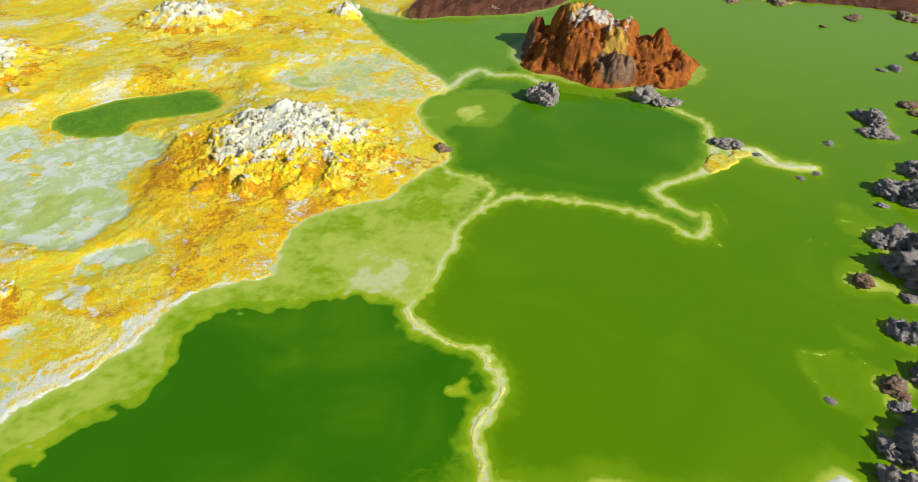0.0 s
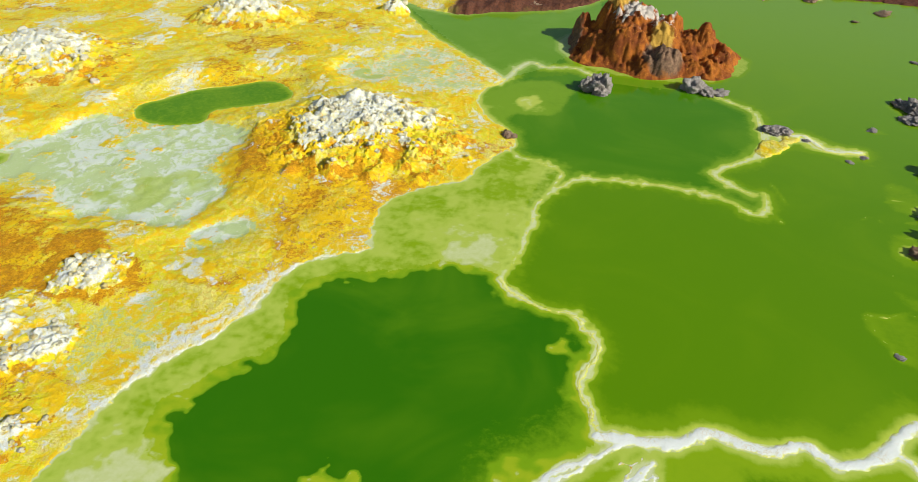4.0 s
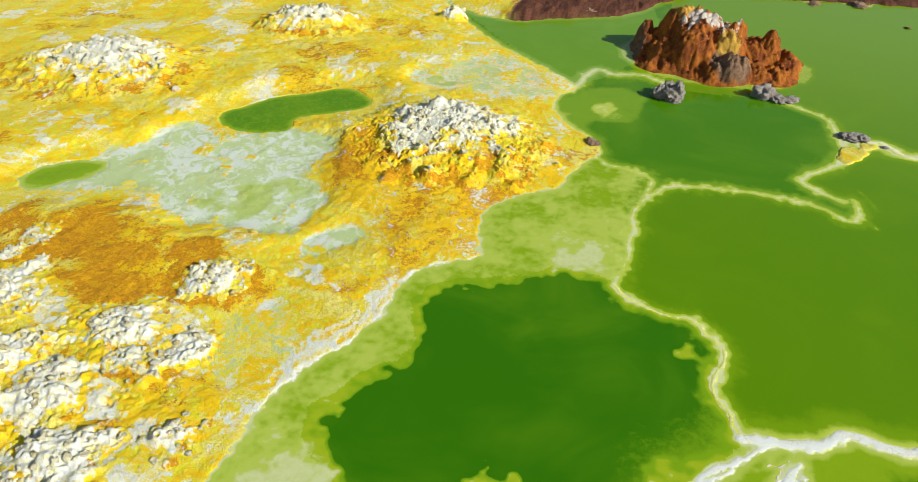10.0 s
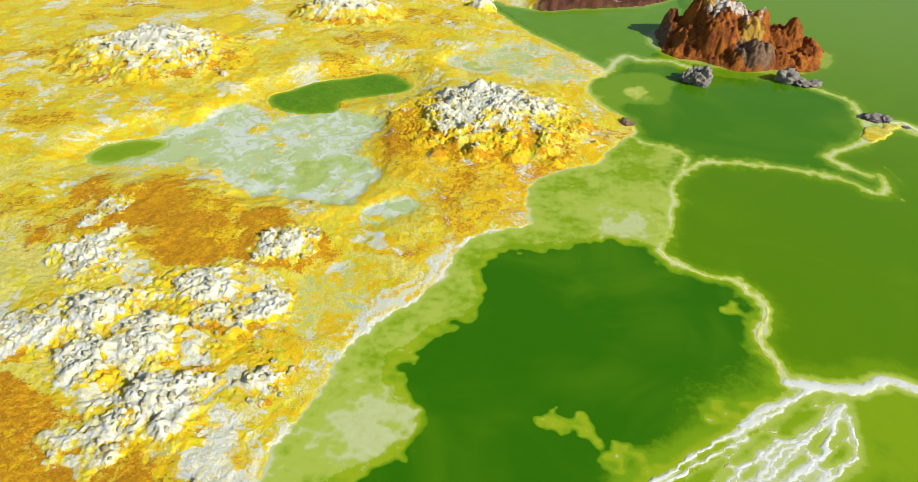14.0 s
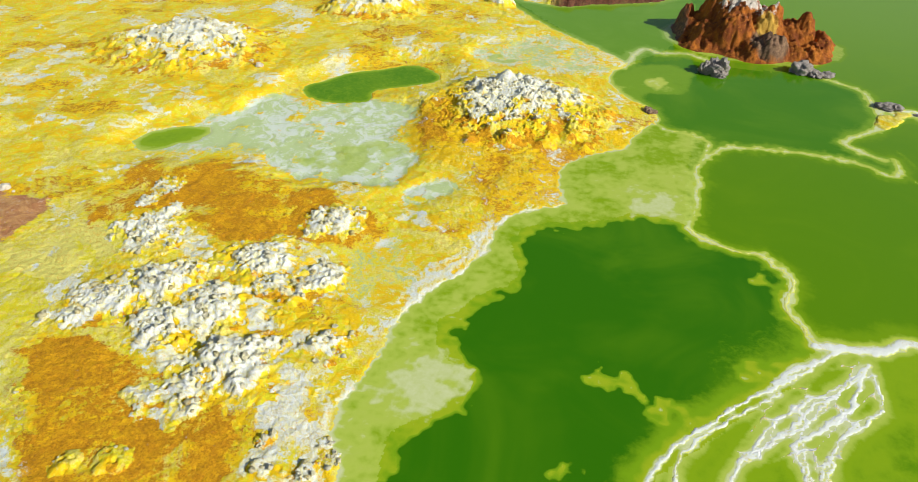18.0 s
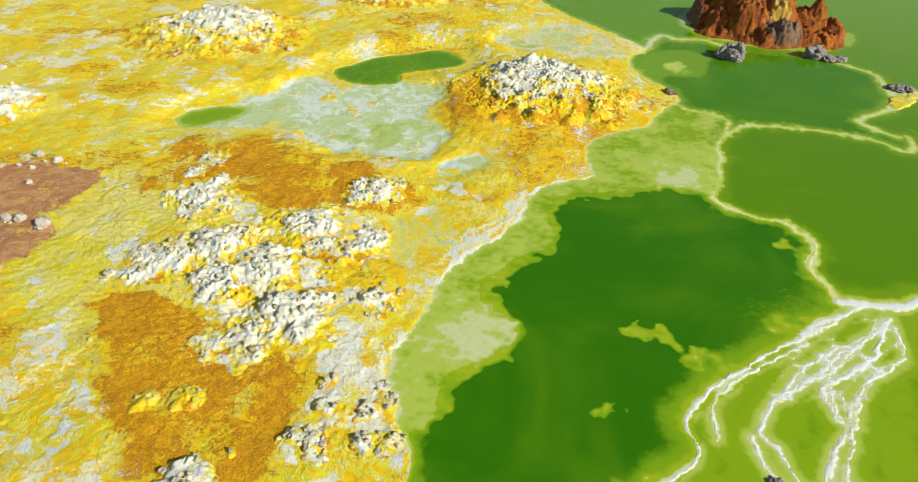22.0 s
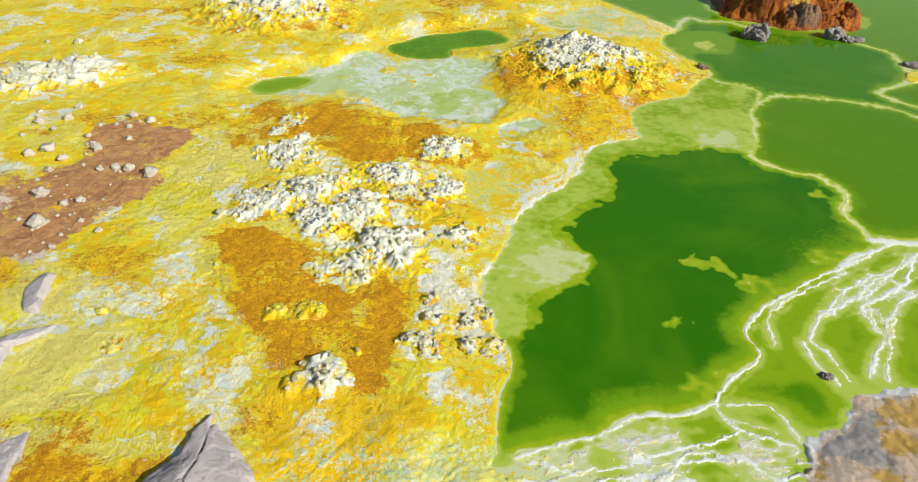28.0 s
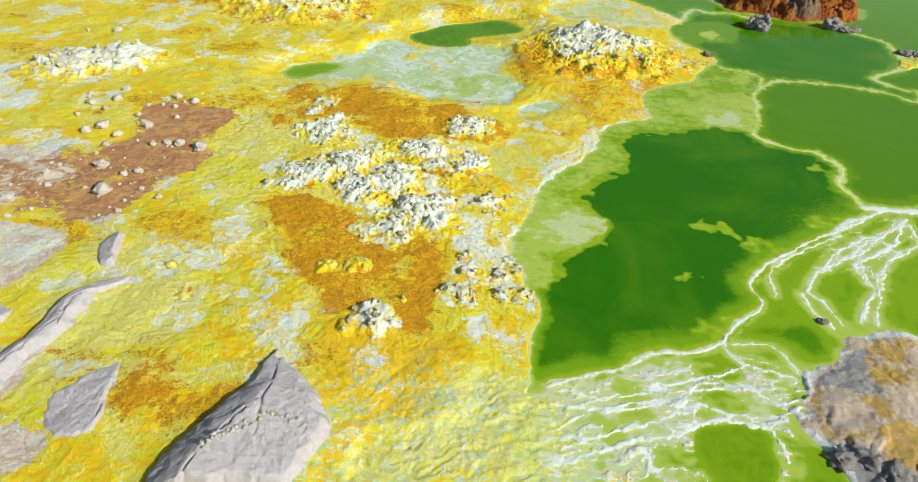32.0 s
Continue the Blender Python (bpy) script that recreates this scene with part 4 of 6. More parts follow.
def crust_colour(g, p, ochre, salt, rust, pale, mud, wet, tan, sulphur, algae):
    big, medium, small, speck = g.noise(p, 0.40, 6, 0.62, 1.6), g.noise(p, 1.5, 8, 0.68, 1.4), g.noise(p, 6.5, 7, 0.72, 0.6), g.noise(p, 36.0, 5, 0.8)
    pebble = g.noise(p, 17.0, 4, 0.75, 0.3)
    grain = g.cell(p, 15.0)
    # fine flow rims: thin crests that follow each other like contour lines
    flow = g.noise(p, 0.75, 5, 0.60, 0.8)
    rims = g.ramp(g.math("PINGPONG", g.math("MULTIPLY", flow, 13.0), 0.5), 0.30, 0.50)
    rims = g.math("MULTIPLY", rims, g.math("MULTIPLY", g.ramp(medium, 0.40, 0.60), g.ramp(salt, 0.6, 0.3)))
    jitter = g.math("ADD", g.math("MULTIPLY", g.math("SUBTRACT", small, 0.5), 1.5), g.math("MULTIPLY", g.math("SUBTRACT", medium, 0.5), 1.25))
    jitter = g.math("ADD", jitter, g.math("MULTIPLY", g.math("SUBTRACT", pebble, 0.5), 0.7))
    tend = g.math("MULTIPLY", g.math("SUBTRACT", sulphur, 0.5), 0.32)
    base = g.mix(g.ramp(g.math("SUBTRACT", medium, tend), 0.43, 0.57), SULPHUR, LEMON)
    base = g.mix(g.math("MULTIPLY", g.ramp(g.math("SUBTRACT", big, tend), 0.47, 0.60), 0.8), base, LEMON)
    base = g.mix(g.math("MULTIPLY", g.ramp(g.math("SUBTRACT", g.math("ADD", g.math("MULTIPLY", big, 0.5), g.math("MULTIPLY", small, 0.5)), g.math("MULTIPLY", tend, 0.5)), 0.50, 0.57), 0.70), base, CREAM)
    base = g.mix(g.math("MULTIPLY", g.ramp(small, 0.53, 0.64), 0.40), base, OCHRE)
    base = g.mix(g.math("MULTIPLY", rims, 0.45), base, CREAM)
    och = g.mix(g.ramp(medium, 0.42, 0.62), OCHRE, (0.66, 0.31, 0.006))
    och = g.mix(g.math("MULTIPLY", g.ramp(grain, 0.40, 0.08), 0.6), och, (0.84, 0.50, 0.010))
    och = g.mix(g.math("MULTIPLY", g.ramp(small, 0.49, 0.60), 0.62), och, BROWN)
    och = g.mix(g.math("MULTIPLY", g.ramp(pebble, 0.52, 0.60), 0.6), och, (0.38, 0.15, 0.003))
    och = g.mix(g.math("MULTIPLY", g.ramp(pebble, 0.46, 0.38), 0.55), och, (0.90, 0.56, 0.02))
    edge = g.math("MULTIPLY_ADD", jitter, 0.7, ochre)
    col = g.mix(g.ramp(edge, 0.40, 0.60), base, och)
    tn = g.mix(g.ramp(medium, 0.42, 0.58), (0.80, 0.72, 0.62), (0.70, 0.54, 0.36))
    tn = g.mix(g.math("MULTIPLY", g.ramp(small, 0.52, 0.66), 0.7), tn, (0.84, 0.79, 0.72))
    col = g.mix(g.ramp(g.math("MULTIPLY_ADD", jitter, 0.6, tan), 0.38, 0.62), col, tn)
    wht = g.mix(g.math("MULTIPLY", g.ramp(g.math("MULTIPLY_ADD", salt, -0.22, small), 0.26, 0.46), 0.9), WHITE, (0.87, 0.83, 0.32))
    wht = g.mix(g.math("MULTIPLY", g.ramp(medium, 0.47, 0.60), g.ramp(salt, 0.86, 0.50)), wht, (0.76, 0.84, 0.83))
    wht = g.mix(g.math("MULTIPLY", g.ramp(pebble, 0.56, 0.66), 0.30), wht, (0.78, 0.68, 0.26))
    edge = g.math("ADD", salt, jitter)
    col = g.mix(g.ramp(edge, 0.36, 0.66), col, wht)
    pl = g.mix(g.ramp(g.math("ADD", g.math("MULTIPLY", medium, 0.5), g.math("MULTIPLY", big, 0.5)), 0.45, 0.54), PALE, MINT)
    pl = g.mix(g.ramp(small, 0.57, 0.68), pl, (0.80, 0.79, 0.60))
    edge = g.math("ADD", pale, jitter)
    col = g.mix(g.ramp(edge, 0.35, 0.65), col, pl)
    col = g.mix(g.math("MULTIPLY", g.ramp(g.math("MULTIPLY_ADD", jitter, 0.3, algae), 0.25, 0.75), 0.85), col, g.mix(g.ramp(medium, 0.4, 0.6), (0.40, 0.54, 0.07), (0.50, 0.62, 0.18)))
    rs = g.mix(g.ramp(medium, 0.40, 0.60), RUST, DARK_RUST)
    rs = g.mix(g.math("MULTIPLY", g.ramp(small, 0.55, 0.66), 0.6), rs, (0.68, 0.54, 0.42))
    rs = g.mix(g.math("MULTIPLY", g.ramp(pebble, 0.52, 0.64), 0.4), rs, (0.34, 0.13, 0.05))
    edge = g.math("ADD", rust, jitter)
    col = g.mix(g.ramp(edge, 0.36, 0.64), col, rs)
    gr = g.mix(g.ramp(medium, 0.4, 0.6), GREY, SLATE)
    col = g.mix(g.ramp(g.math("MULTIPLY", mud, g.math("SUBTRACT", 1.0, rust)), 0.3, 0.7), col, gr)
    bare = g.mix(g.ramp(small, 0.42, 0.62), (0.16, 0.06, 0.03), (0.08, 0.032, 0.02))
    col = g.mix(g.ramp(g.math("MULTIPLY", mud, rust), 0.3, 0.6), col, bare)
    wetc = g.mix(g.ramp(medium, 0.35, 0.65), (0.76, 0.79, 0.16), (0.66, 0.73, 0.10))
    wetc = g.mix(g.math("MULTIPLY", g.ramp(salt, 0.48, 0.80), 0.9), wetc, WHITE)
    col = g.mix(wet, col, wetc)
    rim = g.ramp(salt, 0.86, 0.97)
    col = g.mix(rim, col, (0.90, 0.92, 0.88))
    dry = g.math("SUBTRACT", 1.0, g.math("MAXIMUM", rim, g.math("MULTIPLY", g.math("MAXIMUM", pale, wet), 0.7)))
    col = g.mix(g.math("MULTIPLY", g.ramp(speck, 0.48, 0.64), g.math("MULTIPLY", dry, 0.34)), col, g.mix(1.0, col, (0.70, 0.56, 0.36), "MULTIPLY"))
    col = g.mix(g.math("MULTIPLY", g.ramp(pebble, 0.50, 0.38), g.math("MULTIPLY", dry, 0.34)), col, g.mix(1.0, col, (0.82, 0.68, 0.44), "MULTIPLY"))
    fold = g.math("ABSOLUTE", g.math("SUBTRACT", g.noise(p, 2.6, 5, 0.6, 2.2), 0.5))
    col = g.mix(g.math("MULTIPLY", g.ramp(fold, 0.035, 0.0), g.math("MULTIPLY", g.math("SUBTRACT", 1.0, pale), g.ramp(big, 0.45, 0.65))), col, g.mix(1.0, col, (0.86, 0.72, 0.48), "MULTIPLY"))
    relief = g.math("ADD", g.math("MULTIPLY", small, 0.40), g.math("ADD", g.math("MULTIPLY", grain, 0.18), g.math("MULTIPLY", speck, 0.55)))
    relief = g.math("ADD", relief, g.math("MULTIPLY", pebble, 0.55))
    relief = g.math("ADD", relief, g.math("MULTIPLY", rims, 0.22))
    relief = g.math("ADD", relief, g.math("MULTIPLY", g.ramp(fold, 0.0, 0.10), 0.14))
    relief = g.math("MULTIPLY", relief, g.math("SUBTRACT", 1.0, g.math("MULTIPLY", g.math("MAXIMUM", pale, wet), 0.72)))
    relief = g.math("MULTIPLY", relief, g.math("SUBTRACT", 1.0, g.math("MULTIPLY", rim, 0.85)))
    return col, relief


def ground_material():
    g = Graph("mineral_crust")
    p = g.place()
    o, s, r = g.rgb("mask_a")
    pl, m, w = g.rgb("mask_b")
    col, relief = crust_colour(g, p, o, s, r, pl, m, w, *g.rgb("mask_c"))
    return g.done(col, g.math("MULTIPLY_ADD", pl, -0.25, 0.8), g.bump(relief, 0.045, 0.9))


def water_material(name, deep, shallow, pale, clear, far):
    """Green brine: the bed shows where it is shallow, the deep tone where it is deep, blended to far northwards."""
    g = Graph(name)
    t = g.tree
    p = g.place()
    depth = g.attr("depth").outputs["Fac"]
    drift, swirl = g.noise(p, 0.22, 4, 0.55, 1.0), g.noise(p, 1.3, 6, 0.62, 1.6)
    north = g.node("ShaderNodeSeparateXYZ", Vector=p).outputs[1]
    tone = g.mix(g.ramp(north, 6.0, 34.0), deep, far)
    tone = g.mix(g.math("MULTIPLY", g.ramp(drift, 0.40, 0.75), 0.30), tone, shallow)
    stirred = g.math("ADD", depth, g.math("MULTIPLY", g.math("SUBTRACT", swirl, 0.5), g.math("MULTIPLY", depth, 0.9)))
    frill = g.noise(p, 6.0, 5, 0.7)
    stirred = g.math("ADD", stirred, g.math("MULTIPLY", g.math("SUBTRACT", frill, 0.5), g.math("MULTIPLY", depth, 0.9)))
    tone = g.mix(g.ramp(stirred, 0.62, 0.16), tone, shallow)
    tone = g.mix(g.ramp(stirred, 0.15, 0.02), tone, pale)
    tone = g.mix(g.ramp(stirred, 0.03, 0.004), tone, (0.74, 0.80, 0.44))
    body = g.node("ShaderNodeBsdfDiffuse", Color=tone)
    see = g.node("ShaderNodeBsdfTransparent", Color=(0.84, 0.93, 0.42))
    fac = g.math("SUBTRACT", 1.0, g.math("EXPONENT", g.math("MULTIPLY", g.math("ADD", depth, 0.034), -clear)))
    brine = g.node("ShaderNodeMixShader", Fac=fac)
    t.links.new(see.outputs[0], brine.inputs[1])
    t.links.new(body.outputs[0], brine.inputs[2])
    ripple = g.bump(g.noise(p, 3.0, 3, 0.5), 0.02, 0.12)
    gloss = g.node("ShaderNodeBsdfGlossy", Color=(1.0, 1.0, 1.0), Roughness=0.06, Normal=ripple)
    fres = g.node("ShaderNodeFresnel", IOR=1.26)
    top = g.node("ShaderNodeMixShader", Fac=fres.outputs[0])
    t.links.new(brine.outputs[0], top.inputs[1])
    t.links.new(gloss.outputs[0], top.inputs[2])
    t.links.new(top.outputs[0], t.nodes["Material Output"].inputs["Surface"])
    return g.mat


def rust_material():
    g = Graph("rusty_salt")
    p = g.place()
    salt, yellow, dark = g.rgb("mask_a")
    medium, small, speck = g.noise(p, 1.3, 7, 0.65, 0.5), g.noise(p, 6.0, 6, 0.7), g.noise(p, 28.0, 3, 0.7)
    col = g.mix(g.ramp(medium, 0.35, 0.62), (0.50, 0.16, 0.016), (0.22, 0.055, 0.010))
    col = g.mix(g.ramp(small, 0.55, 0.72), col, (0.62, 0.25, 0.025))
    grey = g.mix(g.ramp(small, 0.4, 0.6), (0.30, 0.19, 0.11), (0.17, 0.10, 0.06))
    col = g.mix(g.ramp(g.math("ADD", dark, g.math("MULTIPLY", g.math("SUBTRACT", small, 0.5), 0.6)), 0.35, 0.65), col, grey)
    col = g.mix(g.ramp(g.math("ADD", yellow, g.math("MULTIPLY", g.math("SUBTRACT", small, 0.5), 0.9)), 0.35, 0.65), col, (0.62, 0.38, 0.06))
    col = g.mix(g.ramp(g.math("ADD", salt, g.math("MULTIPLY", g.math("SUBTRACT", small, 0.5), 1.0)), 0.35, 0.6), col, (0.68, 0.62, 0.52))
    col = g.mix(g.math("MULTIPLY", g.ramp(speck, 0.45, 0.7), 0.4), col, (0.12, 0.04, 0.015))
    return g.done(col, 0.85, g.bump(g.math("ADD", small, g.math("MULTIPLY", speck, 0.35)), 0.10, 0.9))


def stone_material(name, a, b, c, tint_random=0.3, relief=0.09):
    g = Graph(name)
    p = g.place()
    medium, small, speck = g.noise(p, 2.2, 6, 0.65, 0.3), g.noise(p, 9.0, 6, 0.7), g.noise(p, 40.0, 3, 0.7)
    col = g.mix(g.ramp(medium, 0.36, 0.62), a, b)
    col = g.mix(g.math("MULTIPLY", g.ramp(small, 0.52, 0.68), 0.8), col, c)
    col = g.mix(g.math("MULTIPLY", g.random(), tint_random), col, b)
    # shade painted into the bump's hollows, strongest where relief is coarse
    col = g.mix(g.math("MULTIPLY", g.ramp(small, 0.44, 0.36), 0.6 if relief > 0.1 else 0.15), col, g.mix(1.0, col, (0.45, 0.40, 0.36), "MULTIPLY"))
    return g.done(col, 0.88, g.bump(g.math("ADD", small, g.math("MULTIPLY", speck, 0.6)), relief, 1.0))


def mud_mound_material():
    g = Graph("tan_mud")
    p = g.place()
    salt, grey, ochre = g.rgb("mask_a")
    medium, small, speck = g.noise(p, 1.6, 6, 0.65, 0.8), g.noise(p, 7.0, 6, 0.7), g.noise(p, 34.0, 4, 0.8)
    jitter = g.math("MULTIPLY", g.math("SUBTRACT", small, 0.5), 1.4)
    col = g.mix(g.ramp(medium, 0.38, 0.60), (0.72, 0.56, 0.38), (0.62, 0.50, 0.38))
    col = g.mix(g.ramp(g.math("ADD", ochre, jitter), 0.35, 0.65), col, (0.62, 0.40, 0.10))
    col = g.mix(g.ramp(g.math("ADD", grey, jitter), 0.35, 0.65), col, (0.40, 0.37, 0.34))
    col = g.mix(g.ramp(g.math("ADD", salt, jitter), 0.35, 0.65), col, (0.82, 0.82, 0.77))
    col = g.mix(g.math("MULTIPLY", g.ramp(speck, 0.48, 0.68), 0.5), col, g.mix(1.0, col, (0.5, 0.45, 0.42), "MULTIPLY"))
    return g.done(col, 0.85, g.bump(g.math("ADD", small, g.math("MULTIPLY", speck, 0.8)), 0.04, 0.8))


CRUST = ground_material()
TAN_MUD = mud_mound_material()
RUSTY = rust_material()
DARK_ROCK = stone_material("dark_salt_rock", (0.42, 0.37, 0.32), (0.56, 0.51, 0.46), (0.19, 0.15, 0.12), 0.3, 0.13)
BROWN_ROCK = stone_material("brown_salt_rock", (0.30, 0.17, 0.09), (0.40, 0.30, 0.20), (0.14, 0.075, 0.045))
WHITE_LUMP = stone_material("white_salt_lump", (0.84, 0.84, 0.76), (0.80, 0.75, 0.46), (0.74, 0.60, 0.20), 0.5)
BUFF_LUMP = stone_material("buff_salt_lump", (0.86, 0.81, 0.68), (0.78, 0.70, 0.56), (0.68, 0.52, 0.34), 0.4)
YELLOW_LUMP = stone_material("yellow_sulphur_lump", (0.72, 0.62, 0.22), (0.70, 0.66, 0.42), (0.64, 0.36, 0.02), 0.4)
MUD = stone_material("grey_mud_crust", (0.60, 0.545, 0.52), (0.67, 0.61, 0.585), (0.51, 0.46, 0.44), 0.1, 0.06)


# ---- ground and water ----
def spread(stops):
    """Grid lines from stops of (from, to, spacing)."""
    out = []
    for a, b, s in stops:
        out.append(np.linspace(a, b, max(int(round((b - a) / s)), 1), endpoint=False))
    return np.concatenate([*out, [stops[-1][1]]])


def sheet(name, xs, ys, z, keep=None, **layers):
    """One grid mesh over lines xs, ys with heights z; layers are per-corner values."""
    nx, ny = len(xs), len(ys)
    gx, gy = np.meshgrid(xs, ys)
    i = np.arange((nx - 1) * (ny - 1))
    a = i // (nx - 1) * nx + i % (nx - 1)
    quads = np.stack([a, a + 1, a + nx + 1, a + nx], 1)
    co = np.stack([gx.ravel(), gy.ravel(), z.ravel()], 1)
    if keep is not None:
        quads = quads[keep.ravel()]
        used = np.unique(quads)
        back = np.zeros(nx * ny, np.int64)
        back[used] = np.arange(len(used))
        quads, co = back[quads], co[used]
        layers = {k: v.reshape(nx * ny, -1)[used] for k, v in layers.items()}
    return grid_mesh(name, co, quads, **layers)


def grid_mesh(name, co, quads, **layers):
    me = bpy.data.meshes.new(name)
    me.vertices.add(len(co))
    me.vertices.foreach_set("co", co.astype(np.float32).ravel())
    me.loops.add(quads.size)
    me.loops.foreach_set("vertex_index", quads.astype(np.int32).ravel())
    me.polygons.add(len(quads))
    me.polygons.foreach_set("loop_start", (np.arange(len(quads)) * quads.shape[1]).astype(np.int32))
    me.update(calc_edges=True)
    me.polygons.foreach_set("use_smooth", np.ones(len(quads), bool))
    for key, v in layers.items():
        v = np.asarray(v, np.float32).reshape(len(co), -1)
        if v.shape[1] == 1:
            me.attributes.new(key, "FLOAT", "POINT").data.foreach_set("value", v.ravel())
        else:
            rgba = np.concatenate([v, np.ones((len(co), 1), np.float32)], 1)
            me.attributes.new(key, "FLOAT_COLOR", "POINT").data.foreach_set("color", rgba.ravel())
    return me


XS = spread([(-2500, -300, 250), (-300, -100, 25), (-100, -60, 4), (-60, -44, 0.5), (-44, -26, 0.11), (-26, -20, 0.06), (-20, -9, 0.045), (-9, 7, 0.055), (7, 16, 0.09), (16, 30, 0.6), (30, 100, 6), (100, 300, 25), (300, 2500, 250)])
YS = spread([(-2500, -300, 250), (-300, -60, 25), (-60, -40, 1.5), (-40, -24, 0.16), (-24, -14, 0.055), (-14, -4, 0.045), (-4, 12, 0.062), (12, 26, 0.1), (26, 45, 0.3), (45, 100, 4), (100, 300, 25), (300, 2500, 250)])
GX, GY = np.meshgrid(XS, YS)
GH = np.zeros(GX.shape)
MASK_A, MASK_B, MASK_C = ([np.zeros(GX.shape) for k in range(3)] for n in range(3))
for j0 in range(0, len(YS), 96):
    for i0 in range(0, len(XS), 96):
        tile = (slice(j0, j0 + 96), slice(i0, i0 + 96))
        GH[tile], tile_a, tile_b, tile_c = fields(GX[tile], GY[tile])
        for grid, values in zip(MASK_A + MASK_B + MASK_C, tile_a + tile_b + tile_c):
            grid[tile] = values
ground = tagged(new("ground", sheet("ground", XS, YS, GH, mask_a=np.stack(MASK_A, -1), mask_b=np.stack(MASK_B, -1), mask_c=np.stack(MASK_C, -1))),
                "yellow and white mineral crust of a hydrothermal salt flat", "ground", kind="structure")
ground.data.materials.append(CRUST)


def height(x, y):
    """Ground height at a place, from the grid."""
    i = int(np.clip(np.searchsorted(XS, x) - 1, 0, len(XS) - 2))
    j = int(np.clip(np.searchsorted(YS, y) - 1, 0, len(YS) - 2))
    u, v = (x - XS[i]) / (XS[i + 1] - XS[i]), (y - YS[j]) / (YS[j + 1] - YS[j])
    return float((GH[j, i] * (1 - u) + GH[j, i + 1] * u) * (1 - v) + (GH[j + 1, i] * (1 - u) + GH[j + 1, i + 1] * u) * v)


def sampled(x, y, *grids):
    """Values of the ground's grids at many places at once."""
    i = np.clip(np.searchsorted(XS, x) - 1, 0, len(XS) - 2)
    j = np.clip(np.searchsorted(YS, y) - 1, 0, len(YS) - 2)
    u, v = (x - XS[i]) / (XS[i + 1] - XS[i]), (y - YS[j]) / (YS[j + 1] - YS[j])
    return [(g[j, i] * (1 - u) + g[j, i + 1] * u) * (1 - v) + (g[j + 1, i] * (1 - u) + g[j + 1, i + 1] * u) * v for g in grids]


# water: one level, five brines parted by the rims
WX, WY = XS[(XS > -40) & (XS < 60)], YS[(YS > -22) & (YS < 60)]
WX = WX[((WX > -11.5) & (WX < 3.2)) | (np.arange(len(WX)) % 2 == 0)]
WY = WY[((WY > -16.5) & (WY < 4.5)) | (np.arange(len(WY)) % 2 == 0)]
wgx, wgy = np.meshgrid(WX, WY)
ii, jj = np.searchsorted(XS, WX), np.searchsorted(YS, WY)
around = [np.clip(-GH[np.ix_(np.clip(jj + dj, 0, len(YS) - 1), np.clip(ii + di, 0, len(XS) - 1))], 0, 3) for dj in (-1, 0, 1) for di in (-1, 0, 1)]
wdepth = sum(around) / 9
wettest = np.maximum.reduce(around)
cx, cy = (wgx[1:, 1:] + wgx[:-1, :-1]) / 2, (wgy[1:, 1:] + wgy[:-1, :-1]) / 2
lowest = np.maximum.reduce([wettest[1:, 1:], wettest[:-1, :-1], wettest[1:, :-1], wettest[:-1, 1:]])
which = np.zeros(cx.shape, int)
cx, cy = cx + 0.17 * fbm(cx, cy, 0.5, 4, 51, 0.65), cy + 0.17 * fbm(cx, cy, 0.5, 4, 57, 0.65)
for k, ring in enumerate((POOL_E, POOL_C, POOL_B)):
    which[inside(cx, cy, np.array(ring), 0.5) > 0] = k + 1
west = (inside(cx, cy, np.array(DEEP), 0.7) > -0.35)
which[west & (which != 3)] = 4
which[(which == 0) & ((cx < -2.5) | ((cy < -3.4 + 0.1 * cx) & (cx < 3.2)))] = 5
which[(which == 0) & (cy < -1)] = 5
BRINES = [("lake", (0.108, 0.262, 0.001), (0.19, 0.35, 0.006), (0.50, 0.62, 0.10), 60.0, "pale olive-green acid brine lake with a glossy surface"),
          ("pool_far", (0.150, 0.33, 0.012), (0.26, 0.43, 0.05), (0.54, 0.64, 0.22), 60.0, "green acid pool beside the rust-red mound"),
          ("pool_middle", (0.068, 0.225, 0.002), (0.20, 0.37, 0.015), (0.52, 0.62, 0.09), 60.0, "deep green acid pool ringed by a salt rim"),
          ("pool_olive", (0.108, 0.262, 0.001), (0.18, 0.34, 0.004), (0.50, 0.62, 0.07), 60.0, "smooth olive-green acid pool with pale margins"),
          ("pool_dark", (0.034, 0.170, 0.001), (0.20, 0.38, 0.008), (0.36, 0.48, 0.015), 60.0, "dark emerald-green acid pool"),
          ("shallows", (0.085, 0.245, 0.001), (0.25, 0.41, 0.008), (0.48, 0.60, 0.09), 45.0, "pale yellow-green shallow brine over salt crust")]
for k, (name, deep, shallow, pale, clear, label) in enumerate(BRINES):
    keep = (which == k) & (lowest > 0)
    if keep.any():
        ob = tagged(new("water_" + name, sheet(name, WX, WY, np.zeros(wgx.shape), keep, depth=wdepth)), label, "water", kind="structure")
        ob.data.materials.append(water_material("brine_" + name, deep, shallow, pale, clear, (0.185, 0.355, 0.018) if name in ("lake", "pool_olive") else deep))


# ---- things ----
def part(name, mesh, material, parent, label=""):
    ob = new(name, mesh)
    if material and not mesh.materials:
        mesh.materials.append(material)
    ob.parent = parent
    if label:
        ob["label"] = label
    return ob


